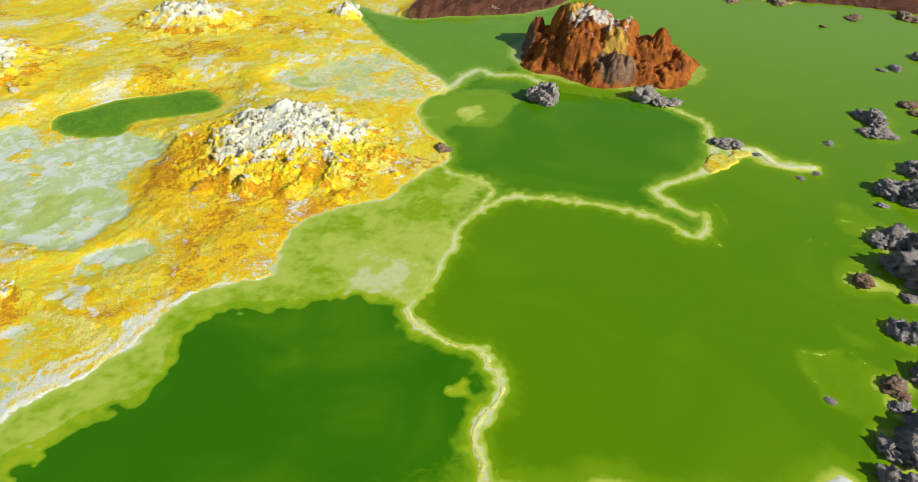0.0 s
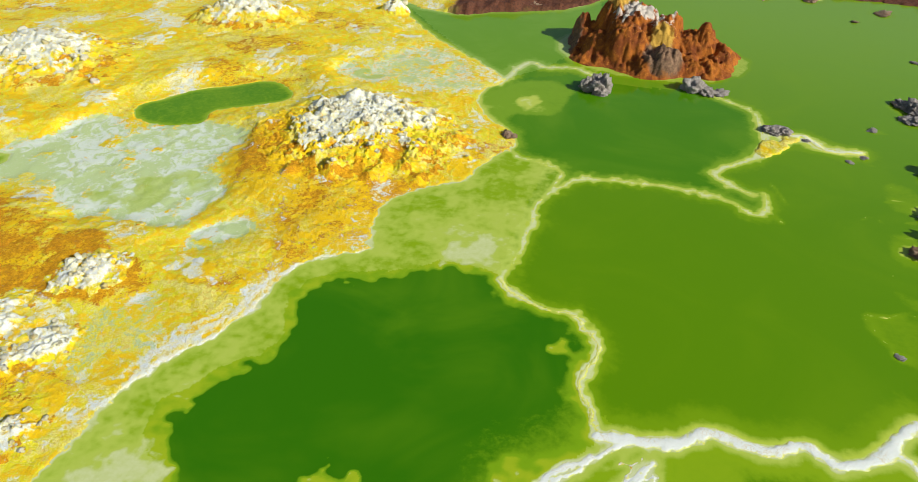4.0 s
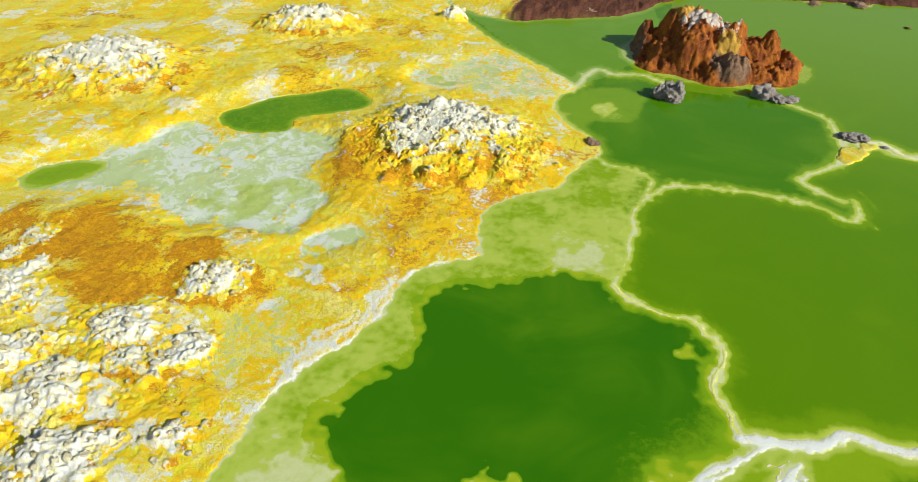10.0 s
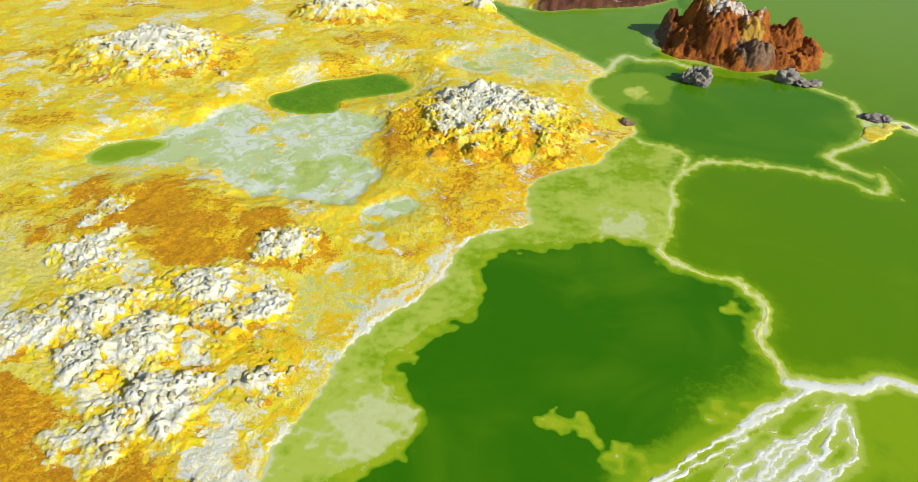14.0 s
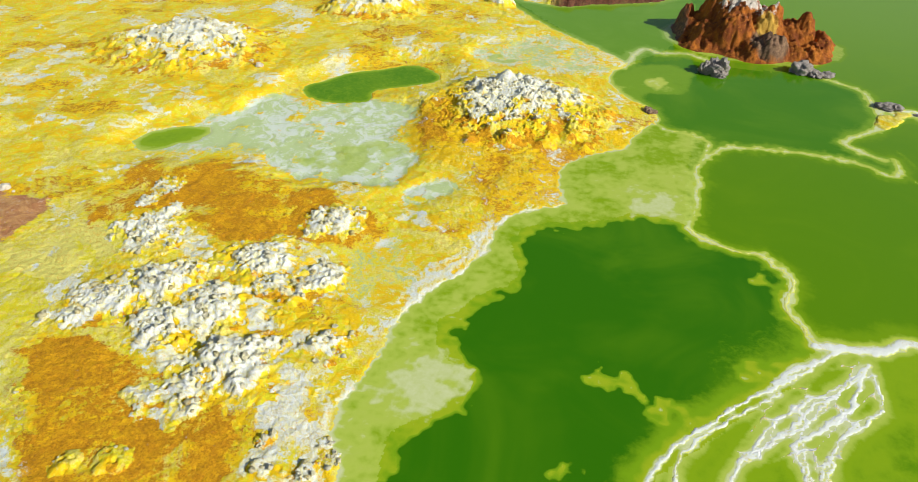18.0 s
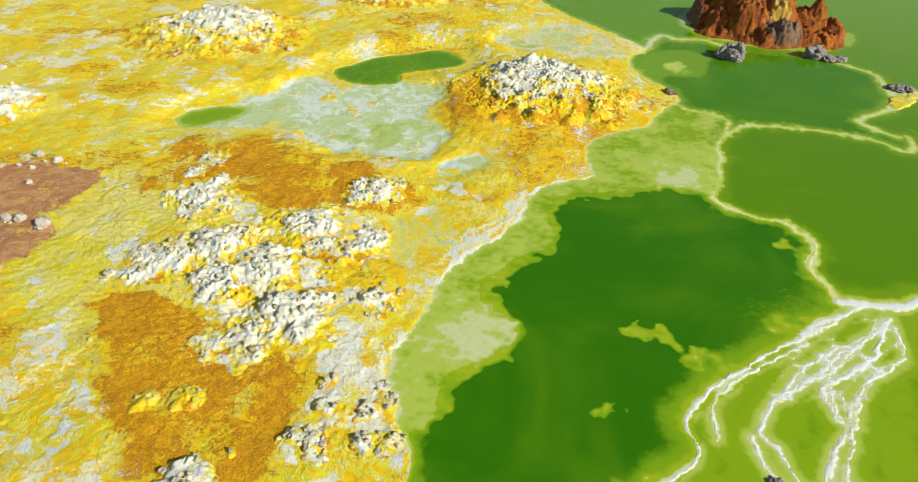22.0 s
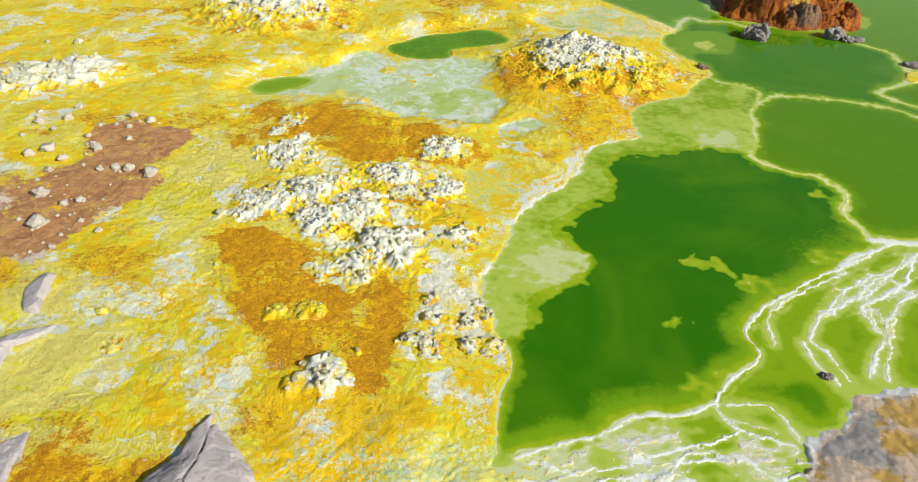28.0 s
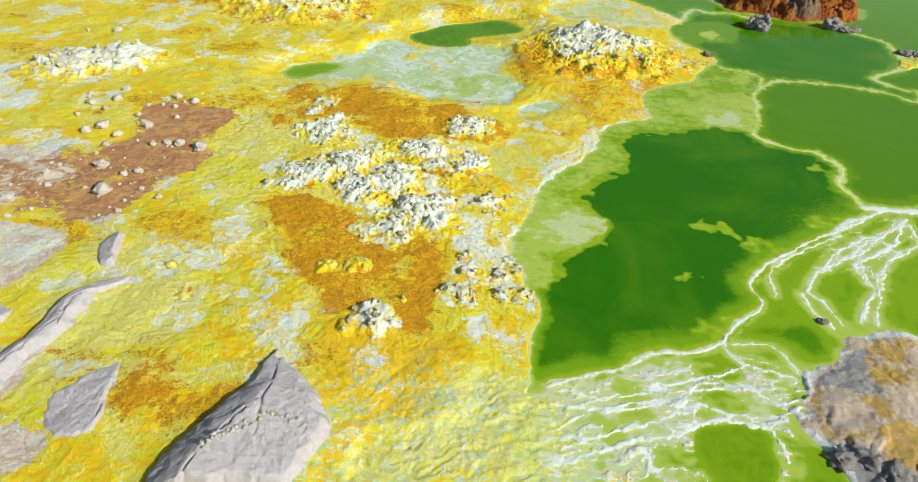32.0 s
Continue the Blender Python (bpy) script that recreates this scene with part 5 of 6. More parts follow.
def lump_mesh(name, seed, flat=0.75, rough=0.35, pit=False, detail=3, sharp=0.0):
    """A knobbly lump about one unit across, flat below; with a pit: a small open vent on top."""
    bm = bmesh.new()
    bmesh.ops.create_icosphere(bm, subdivisions=detail, radius=0.5)
    off = Vector((seed * 7.3, seed * 3.1, seed * 5.7))
    for v in bm.verts:
        n = v.co.normalized()
        d = 1 + rough * (noise.noise(n * 1.6 + off) + 0.55 * noise.noise(n * 3.7 + off) + 0.3 * noise.noise(n * 8.0 + off))
        if sharp:
            d += sharp * (0.6 - 1.2 * abs(noise.noise(n * 2.4 - off)) - 0.8 * abs(noise.noise(n * 5.5 - off)) - 0.5 * abs(noise.noise(n * 12.0 - off)) - 0.3 * abs(noise.noise(n * 24.0 - off)))
        p = n * 0.5 * d
        p.z *= flat
        if pit and n.z > 0.55:
            p.z -= 0.42 * min((n.z - 0.55) / 0.3, 1.0) ** 0.7 * flat
        p.z = max(p.z, -0.22)
        v.co = p
    for f in bm.faces:
        f.smooth = True
    me = bpy.data.meshes.new(name)
    bm.to_mesh(me)
    bm.free()
    return me


def with_material(meshes, material):
    out = []
    for m in meshes:
        c = m.copy()
        c.materials.clear()
        c.materials.append(material)
        out.append(c)
    return out


KNOBS = [lump_mesh("nodule", k, 0.62 + 0.12 * (k % 3), 0.75, False, 2) for k in range(5)]
STONES = [lump_mesh("boulder", 60 + k, 0.70 + 0.12 * (k % 3), 0.6, False, 3, 0.15) for k in range(5)]
VENTS = [lump_mesh("vent", 20 + k, 0.9, 0.55, True) for k in range(3)]
ROCKS = [lump_mesh("rock", 40 + k, 0.70, 0.42, False, 4, 0.55) for k in range(6)]
WHITE_KNOBS, YELLOW_KNOBS, BUFF_KNOBS = with_material(KNOBS, WHITE_LUMP), with_material(KNOBS, YELLOW_LUMP), with_material(STONES, BUFF_LUMP)
WHITE_VENTS = with_material(VENTS, WHITE_LUMP)
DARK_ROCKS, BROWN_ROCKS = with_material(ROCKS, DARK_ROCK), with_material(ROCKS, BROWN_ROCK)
dice = random.Random(5)


def patch(name, centre, rx, ry, turn, res, rise, paint):
    """A raised piece of crust over an oval of the flat: rise(u, v, x, y) gives its height, paint its crusts."""
    n, m = int(2 * rx / res), int(2 * ry / res)
    u, v = np.meshgrid(np.linspace(-1, 1, n), np.linspace(-1, 1, m))
    c, s = math.cos(radians(turn)), math.sin(radians(turn))
    x = centre[0] + u * rx * c - v * ry * s
    y = centre[1] + u * rx * s + v * ry * c
    h, *ab = sampled(x, y, GH, *MASK_A, *MASK_B)
    a, b = ab[:3], ab[3:]
    up = rise(u, v, x, y)
    masks = paint(u, v, x, y, up, a, b)
    if "mask_b" in masks:
        masks["mask_c"] = sampled(x, y, *MASK_C)
    base = height(*centre)
    co = np.stack([x - centre[0], y - centre[1], np.maximum(h, -0.15) - 0.035 + up - base], -1).reshape(-1, 3)
    i = np.arange((n - 1) * (m - 1))
    q = i // (n - 1) * n + i % (n - 1)
    quads = np.stack([q, q + 1, q + n + 1, q + n], 1)
    tall = (up.ravel()[quads].max(1) > 0.02)
    quads = quads[tall]
    used = np.unique(quads)
    back = np.zeros(n * m, np.int64)
    back[used] = np.arange(len(used))
    layers = {k: np.stack(w, -1).reshape(-1, 3)[used] for k, w in masks.items()}
    me = grid_mesh(name, co[used], back[quads], **layers)
    return me, (x, y, np.maximum(h, -0.15) - 0.035 + up), up


def stand(name, centre, label, category, group=""):
    ob = tagged(new(name), label, category, group)
    ob.location = (centre[0], centre[1], height(*centre))
    ob.empty_display_size = 0.2
    return ob


def knob(me, parent, at, size, lean=0.25, name="nodule"):
    ob = part(name, me, None, parent)
    ob.location = Vector(at) - parent.location
    ob.rotation_euler = (dice.uniform(-lean, lean), dice.uniform(-lean, lean), dice.uniform(0, 6.28))
    ob.scale = (size * dice.uniform(0.8, 1.2), size * dice.uniform(0.8, 1.2), size * dice.uniform(0.75, 1.25))
    return ob


def salt_mound(centre, rx, ry, turn, high, peak, knobs, size, label, seed, res=0.05, name="salt_mound", snow=0.56, ring=0.6, lean=0.0, ragged=0.30, tops=(), drips=()):
    """A sulphur and salt mound: lumpy white top, yellow flanks, ochre foot."""
    thing = stand(name, centre, label, "mineral mound", "salt mounds")

    def rise(u, v, x, y):
        r = np.hypot(u, v) + ragged * fbm(x, y, rx * 0.6, 5, seed, 0.6)
        e = np.clip(1 - r, 0, 1)
        pr = np.clip(1 - np.hypot(u - peak[0], v - peak[1]) * 1.15, 0, 1)
        body = 0.55 * step(0, 0.9, e) + 0.45 * pr ** 1.2
        horns = 0.0
        for tx, ty, rad, tall in tops:
            horns = horns + tall * np.clip(1 - np.hypot(x - tx, y - ty) / rad + 0.25 * fbm(x, y, 0.5, 4, seed + 31), 0, 1) ** 1.25
        shells = 0.022 * np.sin(r * rx * 17 + 2 * fbm(x, y, 0.8, 3, seed + 33)) * step(-0.25, -0.55, u) * step(0.0, 0.08, e) * step(0.45, 0.25, e) if tops else 0.0
        top = step(0.10, 0.50, e)
        lumps = craggy(x, y, seed)
        rills = (0.05 * np.abs(fbm(x, y, 0.4, 4, seed + 15)) + 0.02) * step(0.02, 0.12, e)
        return high * body + (horns + shells) * step(0, 0.1, e) + (lumps * min(1.15, 0.75 + high * 0.4) * min(1.0, 0.25 + rx * 0.6) * top + rills) * step(0, 0.05, e) - 0.02

    def paint(u, v, x, y, up, a, b):
        e = 1 - np.hypot(u, v) - ragged * fbm(x, y, rx * 0.6, 5, seed, 0.6)
        n1, n2 = fbm(x, y, 1.1, 5, seed + 21, 0.6), fbm(x, y, 0.45, 4, seed + 23, 0.6)
        hi = up / (high + 0.25)
        salt = 0.85 * step(snow - 0.30, snow + 0.25, hi + lean * v + 0.45 * n1 + 0.30 * n2)
        for tx, ty, rad in drips:
            salt = np.maximum(salt, 0.8 * step(1.0, 0.5, np.hypot((x - tx) / rad, (y - ty) / (1.5 * rad)) + 0.8 * n2))
        foot = step(0.02, 0.16, e + 0.1 * n1) * (1 - step(ring - 0.15, ring + 0.1, hi + 0.35 * n1))
        ochre = np.clip(foot * (0.32 + 0.6 * n2 + 0.45 * step(0.0, 0.35, n1)) + 0.8 * step(0.2, 0.45, fbm(x, y, 0.8, 4, seed + 27)), 0, 1)
        mixin = step(0.02, 0.30, e + 0.2 * n2)
        return {"mask_a": (a[0] * (1 - mixin) + ochre * mixin * (1 - 0.6 * salt), a[1] * (1 - mixin) + salt * mixin, a[2] * (1 - mixin)), "mask_b": (b[0] * (1 - mixin), b[1] * 0, b[2] * (1 - mixin))}

    me, (x, y, z), up = patch("body", centre, rx, ry, turn, res, rise, paint)
    part("body", me, CRUST, thing)
    spots = np.argwhere(up > high * 0.45)
    for k in range(knobs if len(spots) else 0):
        j, i = spots[dice.randrange(len(spots))]
        s = size * dice.uniform(0.45, 1.25)
        pool = (WHITE_KNOBS, WHITE_KNOBS, YELLOW_KNOBS, WHITE_VENTS)[dice.randrange(4)]
        knob(pool[dice.randrange(len(pool))], thing, (x[j, i], y[j, i], z[j, i] + s * 0.12), s, name="vent" if pool is WHITE_VENTS else "nodule")
    return thing


salt_mound((-10.5, 9.0), 5.3, 4.3, 14, 0.80, (-0.05, 0.42), 150, 0.20, "white-topped sulphur mound with an ochre foot by the pools", 201, 0.04, snow=0.44, lean=0.40,
           tops=[(-11.6, 11.3, 0.9, 0.42), (-9.0, 10.2, 0.8, 0.32), (-13.0, 10.3, 0.7, 0.30), (-10.4, 9.4, 0.8, 0.25), (-7.7, 8.6, 0.8, 0.25), (-11.8, 5.4, 0.5, 0.28), (-11.1, 6.5, 0.45, 0.28), (-10.2, 5.9, 0.5, 0.30),
                 (-8.6, 6.3, 0.6, 0.34), (-7.7, 7.3, 0.5, 0.25), (-6.9, 6.8, 0.5, 0.20), (-9.3, 7.6, 0.5, 0.25)],
           drips=[(-10.1, 4.8, 0.7), (-9.0, 5.1, 0.55), (-7.9, 5.0, 0.5), (-11.9, 8.0, 0.9)])
salt_mound((-30.3, 10.3), 6.4, 4.6, 18, 1.10, (0.0, 0.35), 60, 0.30, "broad white salt mound with yellow flanks on the flat", 221, 0.08, snow=0.42)
salt_mound((-23.4, 19.9), 4.4, 2.9, 15, 0.95, (0.1, 0.2), 34, 0.30, "low white salt mound ringed with ochre crust", 231, 0.08, snow=0.42)
salt_mound((-15.7, 24.9), 1.3, 1.0, 10, 0.75, (0, 0.1), 8, 0.35, "small white salt cone on ochre crust", 241, 0.07, snow=0.3)
salt_mound((-35.8, -2.4), 4.9, 2.6, 30, 0.75, (0.6, 0.2), 36, 0.30, "ragged white salt mound with a small spire", 251, 0.08, snow=0.25)

# vents and humps of the fumarole field: centre, radius, height
FIELD = [(-19.44, -8.23, 1.25, 0.55), (-17.82, -6.94, 1.1, 0.75), (-16, -7.46, 1.25, 0.75), (-14.06, -8.83, 1.2, 0.8), (-16.05, -4.67, 1.15, 0.6),
         (-13.56, -4.67, 0.8, 0.5), (-20.4, -4.61, 1.35, 0.5), (-17.02, -8.35, 1, 0.45), (-15, -10.22, 1, 0.35), (-13.42, -8.02, 0.5, 0.3),
         (-11.94, -7.31, 0.7, 0.25), (-14.46, -5.67, 0.8, 0.4), (-14.57, -1.76, 0.95, 0.45), (-14.98, -2.4, 0.6, 0.3), (-21.73, -2.08, 0.7, 0.25),
         (-21.78, -3.1, 0.45, 0.25)]
FIELD += [(-11.69, -11.46, 0.3, 0.3), (-10.61, -11.11, 0.35, 0.35), (-10.1, -10.6, 0.3, 0.25), (-10.27, -12.04, 0.32, 0.3), (-11.88, -12.43, 0.35, 0.3),
         (-11.99, -10.63, 0.3, 0.25), (-9.58, -11.72, 0.3, 0.3), (-11.25, -12.67, 0.35, 0.3), (-10.54, -10.11, 0.25, 0.2), (-13.67, -14.56, 0.75, 0.45),
         (-11.43, -12.42, 0.45, 0.3), (-10.11, -11.96, 0.4, 0.3)]
for k, (fx, fy, fr, fh) in enumerate(FIELD):
    salt_mound((fx, fy), fr * 1.55, fr * 1.3, 25 + 40 * (k % 4), fh * (0.36 if fr > 0.45 else 0.3), (0.1, 0.1), int(4 + fr * 18), 0.10 + fr * 0.06,
               "knobbly white fumarole hump riddled with small dark vents" if fr > 0.9 else "small white fumarole cone with an open vent", 301 + 7 * k, 0.04, "fumarole_mound", 0.22, 0.3, ragged=0.55)


# rust-red mound in the lake
def rust_mound():
    centre, rx, ry = (0.4, 23.8), 6.0, 5.0
    thing = stand("rust_mound", centre, "rust-red salt mound with a white and yellow crusted summit", "mineral mound")
    peaks = [(-1.7, 24.0, 2.45, 1.35, 1.3), (-0.9, 23.8, 2.3, 2.1, 1.3), (-3.7, 24.0, 1.55, 0.6, 1.0), (-3.0, 23.6, 1.0, 1.4, 1.2), (1.0, 23.7, 2.05, 1.0, 1.8), (0.6, 22.7, 1.75, 1.6, 1.4), (3.0, 23.2, 1.80, 0.85, 1.1), (2.4, 23.4, 1.25, 1.7, 1.4), (1.1, 21.0, 1.10, 1.15, 2.4), (-0.9, 21.9, 1.75, 1.35, 1.3), (4.1, 22.9, 0.85, 1.1, 1.2), (-2.1, 22.2, 1.05, 1.3, 1.4)]

    def rise(u, v, x, y):
        ang = np.arctan2(y - centre[1], x - centre[0])
        wx, wy = x + 0.25 * fbm(x, y, 1.1, 4, 401), y + 0.25 * fbm(x, y, 1.1, 4, 405)
        skirt = np.clip(1 - np.hypot((x - 0.35) / 5.1, (y - 23.2) / 3.7) + 0.07 * np.sin(ang * 7) + 0.05 * fbm(x, y, 0.9, 3, 409), -1, 1)
        z = 0.75 * step(0.0, 0.65, skirt) + 0.08 * step(0, 0.05, skirt)
        for px, py, hgt, rad, power in peaks:
            d = np.hypot(wx - px, wy - py) / rad
            z = np.maximum(z, hgt * np.clip(1 - d ** 2.2, 0, 1) ** (0.9 / power) * step(0.0, 0.15, skirt))
        gully = np.abs(fbm(x + 0.3 * y, y * 0.5, 0.9, 4, 413))
        lumps = np.clip(1 - cells(x + 0.2 * gully, y, 0.8, 17) ** 2 * 1.5, 0, 1)
        small = np.clip(1 - cells(x, y, 0.3, 19) ** 2 * 1.6, 0, 1)
        crag = 1 - 2 * np.abs(fbm(x, y, 1.5, 5, 417, 0.62))
        return np.where(skirt > 0, z + (0.20 * lumps + 0.17 * small - 0.26 * gully + 0.30 * crag + 0.12 * fbm(x, y, 0.3, 4, 419, 0.7) - 0.16) * step(0.03, 0.25, skirt), 0.0)

    def paint(u, v, x, y, up, a, b):
        n1, n2 = fbm(x, y, 1.3, 4, 421), fbm(x, y, 0.5, 4, 423)
        cap = np.exp(-(np.hypot((x + 0.3) / 1.5, (y - 23.3) * 0.8) / 1.2) ** 2) * step(1.3, 2.2, up + n1) * step(2.9, 2.4, up)
        cap2 = 0.7 * np.exp(-(np.hypot(x - 0.7, y - 23.2) / 0.9) ** 2)
        salt = np.clip(np.maximum(cap, cap2) * (0.75 + 0.9 * n2), 0, 1)
        yellow = np.clip(0.9 * np.exp(-(np.hypot(x - 0.8, y - 22.0) / 0.8) ** 2) + 0.8 * np.exp(-(np.hypot(x + 1.6, y - 24.0) / 0.9) ** 2) + 0.5 * step(0.35, 0.05, up) * step(-0.1, 0.3, n1), 0, 1)
        # grey block at the foot; west flank darkened too, its shaded side in colour
        dark = np.clip(1.1 * np.exp(-(np.hypot(x - 1.1, y - 20.9) / 1.1) ** 4) + 0.6 * step(-2.8, -4.0, x + n1), 0, 1)
        return {"mask_a": (salt, yellow, dark)}

    me, _, _ = patch("body", centre, rx, ry, 0, 0.055, rise, paint)
    part("body", me, RUSTY, thing)
    return thing


rust_mound()


# rocks standing in the brine
def rock_pile(name, centre, stones, label, meshes, group=""):
    """One rock made of a few grown-together blocks: offsets, size and height."""
    thing = stand(name, centre, label, "rock", group)
    thing.location.z = 0.0
    for k, (dx, dy, s, tall) in enumerate(stones):
        ob = part("block", meshes[(k + len(name) + int(centre[0] * 3)) % len(meshes)], None, thing)
        ob.location = (dx, dy, tall * s * 0.12)
        ob.rotation_euler = (0.15 * math.sin(k * 3.1), 0.15 * math.cos(k * 2.3), k * 1.7 + centre[1])
        ob.scale = (s, s * 0.85, s * tall)
    return thing


rock_pile("rock", (-1.7, 17.3), [(0.0, 0.1, 1.25, 1.1), (-0.45, 0.0, 0.7, 1.7), (0.40, 0.05, 0.65, 2.6), (0.35, -0.25, 0.7, 1.0)], "craggy grey-brown salt rock standing in the green pool", DARK_ROCKS)
rock_pile("rock", (3.2, 19.1), [(-0.4, 0.0, 1.1, 1.1), (0.3, -0.25, 0.9, 0.6), (0.9, -0.1, 0.8, 0.5), (-0.1, 0.3, 0.8, 0.8)], "low dark rock at the foot of the rust-red mound", DARK_ROCKS)
rock_pile("rock", (6.5, 15.75), [(-0.2, 0, 0.8, 0.6), (0.35, 0.05, 0.75, 0.6), (0.0, -0.15, 0.6, 0.5)], "flat dark rock on the salt rim between pools", DARK_ROCKS)
rock_pile("rock", (-4.6, 11.4), [(0, 0, 0.55, 0.7), (0.25, 0.05, 0.35, 0.7)], "small orange-brown rock at the shore", BROWN_ROCKS)
for k, (ex, ey, er, et, brown) in enumerate(EAST_ROCKS):
    n = max(2, int(er * 2.2))
    stones = [(er * 0.36 * math.cos(2.4 * i + k) * (i > 0), er * 0.26 * math.sin(2.4 * i + k) * (i > 0), er * (0.7 if i == 0 else 0.32 + 0.15 * ((i * 7 + k) % 3)), et * (1.0 if i == 0 else 0.8)) for i in range(n)]
    rock_pile("rock", (ex, ey), stones, "rough brown salt rock ringed by pale foam" if brown else "jagged dark grey salt rock rising from the lake", BROWN_ROCKS if brown else DARK_ROCKS, "rocks along the lake")

# pale boulders on the rust-red ground
BOULDERS = [(-27.41, -10.28, 0.75), (-25.97, -11.78, 0.8), (-30.15, -8.27, 0.5), (-29.71, -7.71, 0.6), (-28.61, -8.05, 0.45),
         (-25.63, -7.78, 0.5), (-24.54, -7.85, 0.65), (-26.13, -7.91, 0.4), (-26.61, -8.24, 0.35), (-28.78, -13.41, 0.6),
         (-28.92, -11.53, 0.4), (-28.46, -8.91, 0.35), (-30.98, -5.39, 0.5), (-26.13, -10.52, 0.4), (-25.74, -10.15, 0.35),
         (-37.63, 2.06, 0.5), (-39.21, 1.46, 0.3), (-24.89, 9.28, 0.5), (-23.74, -11.4, 0.3)]
ring = smooth_line(RUST_B, True)
for k in range(85):
    bx, by = dice.uniform(-32, -23.6), dice.uniform(-14.5, -6.8)
    if inside(np.array([bx]), np.array([by]), ring, 3.0)[0] > 0.1:
        BOULDERS.append((bx, by, 0.10 + 0.22 * dice.random() ** 3))
for k in range(22):
    BOULDERS.append((dice.uniform(-33, -27), dice.uniform(-7.5, -4.0), 0.15 + 0.35 * dice.random() ** 2))
for k, (bx, by, s) in enumerate(BOULDERS):
    s *= 0.8
    ob = tagged(new("salt_boulder", BUFF_KNOBS[k % 5]), "pale buff salt boulder lying on rust-red crust" if s > 0.3 else "small buff salt stone lying on rust-red crust", "boulder", "boulders on the rust-red ground")
    ob.location = (bx, by, height(bx, by) + 0.14 * s)
    ob.rotation_euler = (0, 0, k * 1.9)
    ob.scale = (s, s * (0.8 + 0.1 * (k % 4)), s * (0.9 + 0.1 * (k % 3)))


# lone cones, lumps and stones on the flat
LONE = [(-20.73, -14.48, 0.3, 0.25), (-15.1, -12.39, 0.75, 0.22), (-16.09, -12.84, 0.6, 0.15), (-18.88, -11.57, 0.25, 0.18), (-19.51, -15.46, 0.55, 0.12),
         (-15.05, 0.81, 0.3, 0.15), (-5.58, 8.96, 0.3, 0.2), (-25.93, 11.48, 0.35, 0.25), (-25.47, 9.51, 0.4, 0.3), (-13.04, -13.38, 0.2, 0.15)]
for k, (lx, ly, lr, lh) in enumerate(LONE):
    salt_mound((lx, ly), lr, lr * 0.8, 30 * k, lh * 0.55, (0, 0), 2, 0.10, "lone yellow sulphur lump on the flat" if k % 2 else "lone pale salt cone with a small vent", 801 + 5 * k, 0.035, "sulphur_lump", 0.7, 0.3)
rock_pile("rock", (-0.71, -9.78), [(0, 0, 0.30, 0.7), (0.12, 0.05, 0.2, 0.7)], "small dark stone among white salt strands", DARK_ROCKS)


# grey mud slabs, folded like tents
def slab(outline, fold, lift, drop_west, drop_east, label, seed, squeezed=()):
    ring, line = np.array(outline), smooth_line(fold)
    centre = tuple(ring.mean(0))
    half = (ring.max(0) - ring.min(0)) / 2 + 0.3
    mid = (ring.max(0) + ring.min(0)) / 2
    thing = stand("mud_slab", (float(mid[0]), float(mid[1])), label, "crust slab", "mud slabs")

    def rise(u, v, x, y):
        w = inside(x + 0.16 * fbm(x, y, 0.6, 4, seed), y + 0.16 * fbm(x, y, 0.6, 4, seed + 1), ring, 2.0)
        d, along = line_dist(x, y, line, 6.0)
        i = np.clip((along * (len(line) - 1)).astype(int), 0, len(line) - 2)
        ax, ay = line[i, 0], line[i, 1]
        tx, ty = line[i + 1, 0] - ax, line[i + 1, 1] - ay
        side = tx * (y - ay) - ty * (x - ax)
        fall = np.where(side > 0, d / drop_east, d / drop_west)
        z = 0.05 + lift * (0.15 + 0.85 * step(0.0, 0.4, along)) * np.clip(1 - fall, 0, 1) + 0.02 * fbm(x, y, 0.25, 3, seed + 2)
        crack = np.exp(-((d + 0.06 * fbm(x, y, 0.3, 3, seed + 3)) / 0.022) ** 2)
        for branch in ([line[len(line) // 3], line[len(line) // 3] + np.array((0.25, -0.55)), line[len(line) // 3] + np.array((0.45, -1.1))],):
            db, _ = line_dist(x + 0.06 * fbm(x, y, 0.25, 3, seed + 4), y, np.array(branch), 1.0)
            crack = np.maximum(crack, 0.8 * np.exp(-(db / 0.02) ** 2))
        edge = np.where(side > 0, step(0.0, 0.35, w), step(0.0, 0.10, w))
        return np.where(w > 0, z * edge - 0.10 * crack * step(0.0, 0.2, w), 0.0)

    def paint(u, v, x, y, up, a, b):
        return {"mask_a": (a[0] * 0, a[1] * 0, a[2] * 0)}
    me, (gx, gy, gz), _ = patch("body", (float(mid[0]), float(mid[1])), half[0], half[1], 0, 0.035, rise, paint)
    part("body", me, MUD, thing)
    if squeezed:
        line = smooth_line(squeezed, False, 8)
        for k, (sx, sy) in enumerate(line):
            if k % 9 != 4:
                sx, sy = sx + dice.uniform(-0.08, 0.08), sy + dice.uniform(-0.08, 0.08)
                j, i = np.unravel_index(np.argmin((gx - sx) ** 2 + (gy - sy) ** 2), gx.shape)
                knob(WHITE_KNOBS[k % 5], thing, (sx, sy, gz[j, i] + 0.02), dice.uniform(0.05, 0.13), name="salt_knob")
    return thing


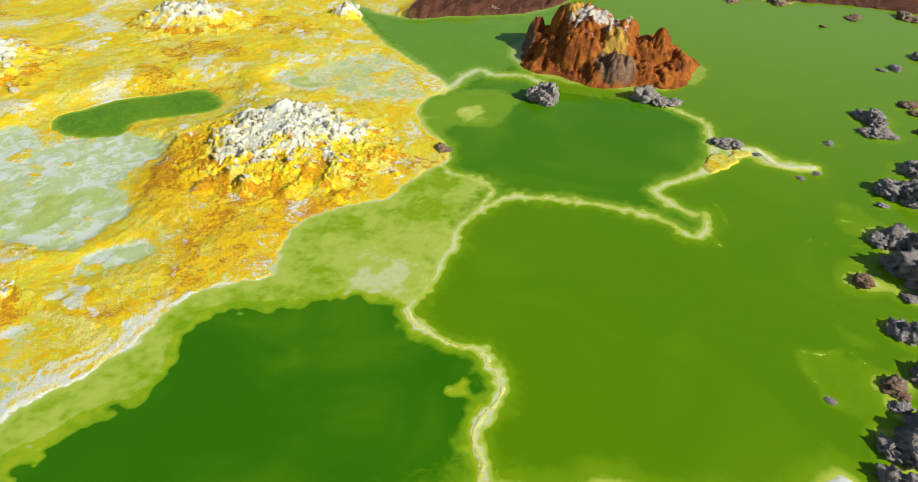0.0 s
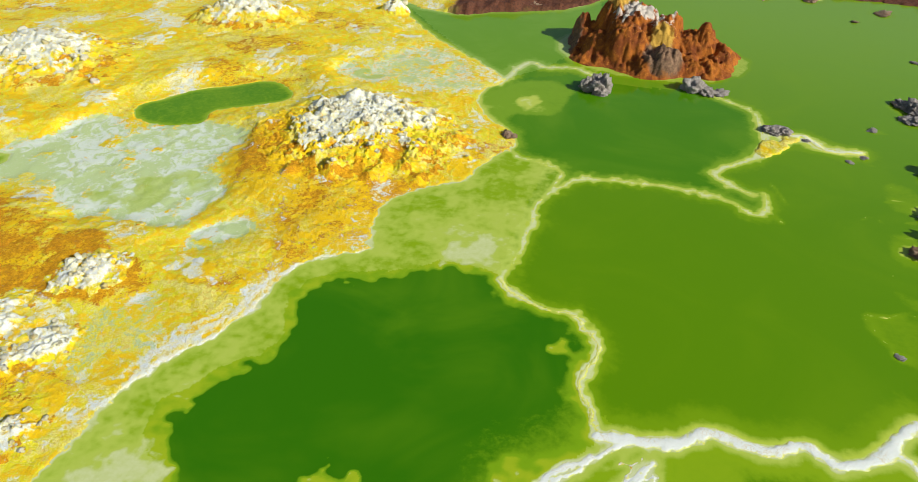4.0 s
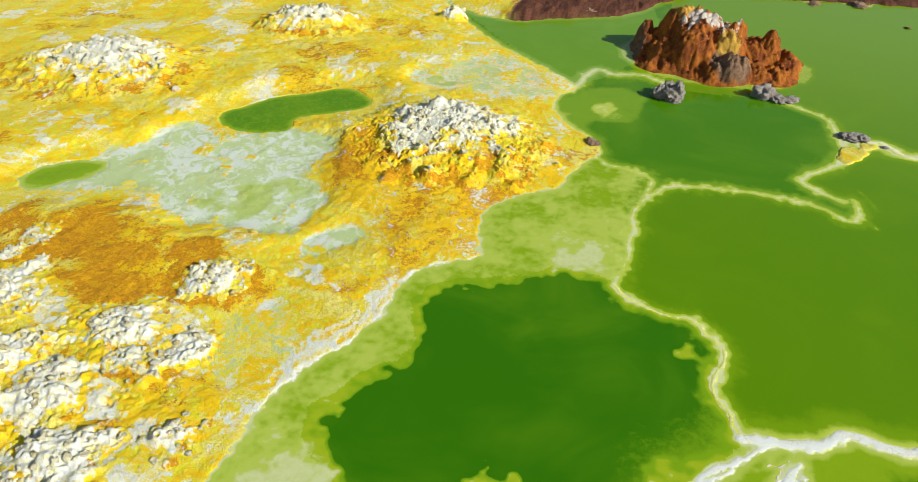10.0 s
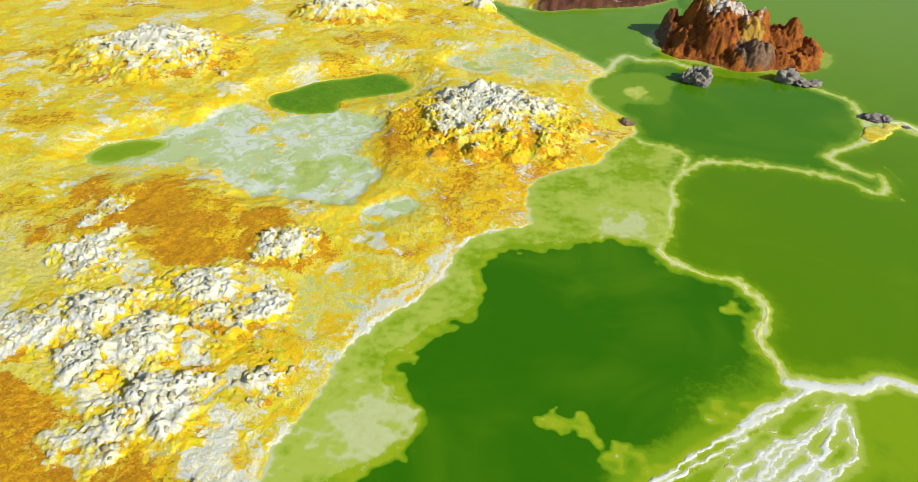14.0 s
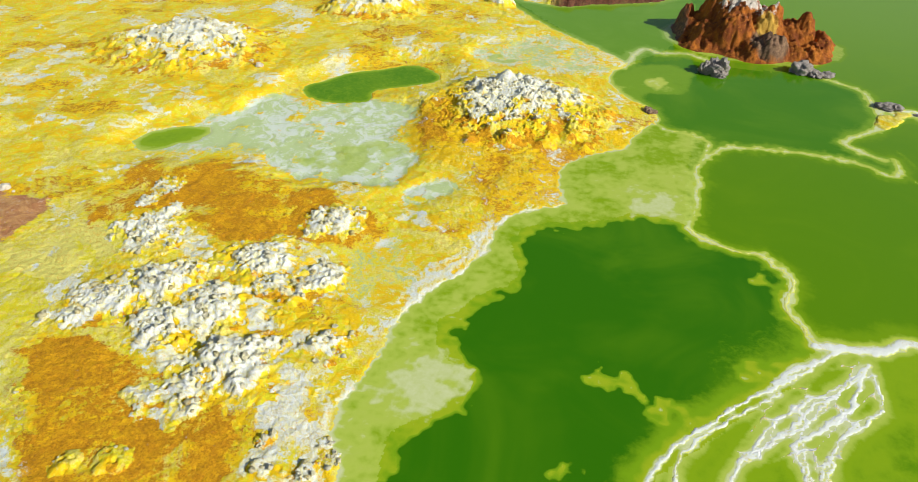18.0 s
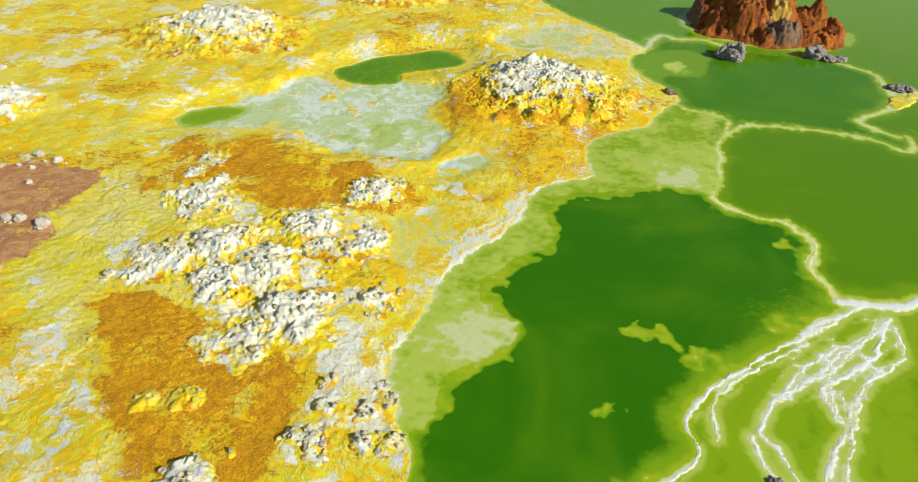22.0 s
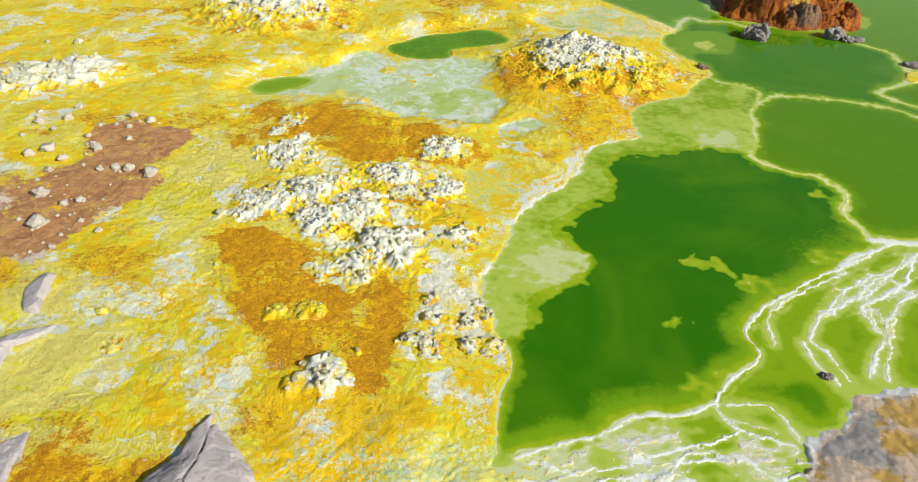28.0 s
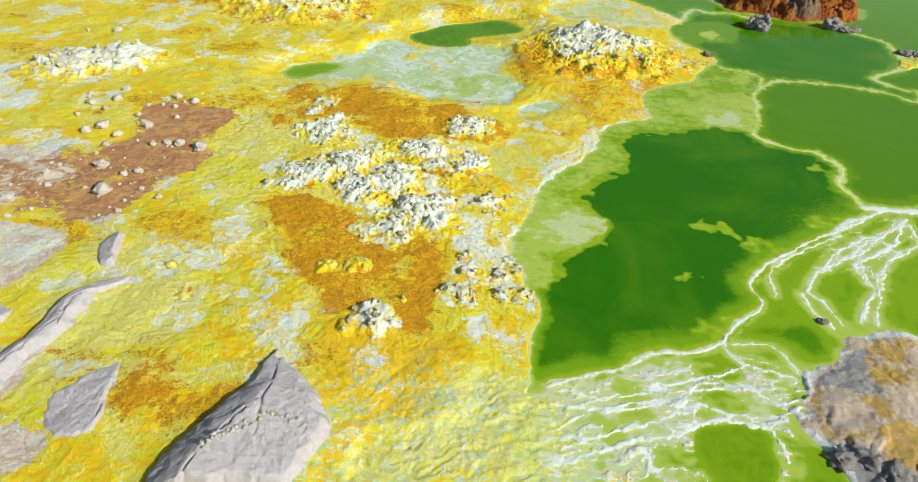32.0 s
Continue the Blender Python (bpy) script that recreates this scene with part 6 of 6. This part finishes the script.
SLAB1 = [(-16.4, -20.87), (-16.22, -19.93), (-15.84, -18.8), (-15.57, -17.6), (-15.66, -16.41), (-14.58, -16.82), (-13.74, -17.37), (-12.86, -18.22), (-12.83, -18.75),
        (-13.01, -20.11), (-15.87, -21.41)]
slab(SLAB1, [(-15.44, -16.59), (-14.99, -17.53), (-14.80, -18.26), (-15.06, -19.28), (-15.24, -20.19), (-15.24, -20.83), (-15.13, -21.38)], 0.62, 1.15, 2.9, "large grey mud slab folded to a ridge and cracked along its crest", 601, [(-15.28, -20.13), (-15.12, -19.79), (-14.91, -19.50), (-14.52, -19.10), (-14.38, -18.78), (-13.95, -18.68), (-13.48, -18.64)])
SLAB2 = [(-22.46, -20.62), (-22.5, -19.16), (-22.48, -17.96), (-22.7, -16.87), (-22.27, -15.87), (-21.33, -15.24), (-21.78, -16.41), (-21.5, -17.86), (-21.71, -19.11),
        (-21.4, -21.02)]
slab(SLAB2, [(-21.08, -15.34), (-21.73, -16.14), (-22.27, -16.89), (-22.01, -17.71), (-22.07, -18.69), (-22.12, -19.61), (-22.15, -20.64)], 0.28, 0.8, 1.2, "long grey mud slab broken along its crest", 611)
SLAB3 = [(-20.16, -20.02), (-19.88, -19.11), (-19.33, -18.31), (-18.88, -18.76), (-18.72, -19.32), (-18.4, -19.78), (-18.3, -20.39), (-18.92, -20.87), (-19.73, -20.62)]
slab(SLAB3, [(-19.27, -18.35), (-19.02, -18.86), (-18.82, -19.40), (-18.49, -19.86), (-18.32, -20.44)], 0.1, 1.6, 0.8, "flat grey mud slab with an angular crack", 621)
SLAB4 = [(-23.52, -14.77), (-23.76, -13.84), (-23.19, -13.64), (-22.81, -14.35), (-22.43, -15.18), (-22.84, -15.26)]
slab(SLAB4, [(-22.98, -13.81), (-23.03, -14.17), (-22.32, -15.36)], 0.3, 0.7, 1.0, "small tilted grey mud slab", 631)
SLAB5 = [(-24.94, -18.58), (-24.93, -17.38), (-23.7, -17.76), (-23.5, -18.45), (-23.72, -19.59)]
slab(SLAB5, [(-23.56, -17.83), (-23.58, -18.72), (-23.20, -19.95)], 0.2, 1.4, 1.2, "pale grey mud slab half sunk in yellow crust", 641)


def mud_mound():
    ring = smooth_line(MUD_MOUND, True)
    centre = (1.2, -12.6)
    thing = stand("mud_mound", centre, "grey and ochre mud mound with a white salt fringe", "mineral mound")

    def shape(x, y):
        return inside(x + 0.45 * fbm(x, y, 1.4, 5, 501, 0.6), y + 0.45 * fbm(x, y, 1.4, 5, 503, 0.6), ring, 4.0) + 0.25

    def rise(u, v, x, y):
        d = shape(x, y)
        scarp = step(-0.06, 0.06, fbm(x, y, 1.3, 3, 505)) * step(-13.2, -14.0, y)
        z = 0.04 + 0.03 * step(0, 0.25, d) + 0.08 * step(0.1, 0.9, d) + 0.18 * step(0.6, 2.6, d) + 0.10 * scarp * step(0.4, 1.2, d) + 0.08 * fbm(x, y, 0.8, 5, 507, 0.6) * step(0.1, 0.8, d) + 0.04 * np.abs(fbm(x, y, 0.3, 4, 509)) 
        return np.where(d > 0, z, 0.0)

    def paint(u, v, x, y, up, a, b):
        d = shape(x, y)
        n1, n2 = fbm(x, y, 1.2, 4, 511), fbm(x, y, 0.5, 4, 513)
        salt = np.clip(step(0.75, 0.15, d + 0.5 * n1) * 0.9 + 0.35 * step(0.2, 0.5, n2) * step(1.4, 0.5, d), 0, 1)
        grey = np.clip(step(0.5, -0.1, x - 0.1 + 0.8 * n1) * step(-12.9, -12.2, y + 0.5 * n1) * step(0.3, 0.6, d) + 0.9 * step(-14.2, -14.9, y + 0.6 * n1), 0, 1) * step(0.3, 0.6, d)
        ochre = np.clip(0.45 + 0.9 * n1 + 0.4 * n2, 0, 1) * step(0.3, 0.7, d)
        return {"mask_a": (salt, grey, ochre)}
    me, _, _ = patch("body", centre, 3.6, 4.4, 0, 0.04, rise, paint)
    part("body", me, TAN_MUD, thing)


mud_mound()
rock_pile("rock", (-0.09, -14.94), [(-0.7, 0.1, 0.7, 0.6), (-0.1, 0.35, 0.8, 0.7), (0.45, 0.0, 0.9, 0.7), (0.9, -0.2, 0.8, 0.6), (0.2, -0.4, 0.7, 0.5)], "jagged dark grey crags at the edge of the mud mound", DARK_ROCKS)
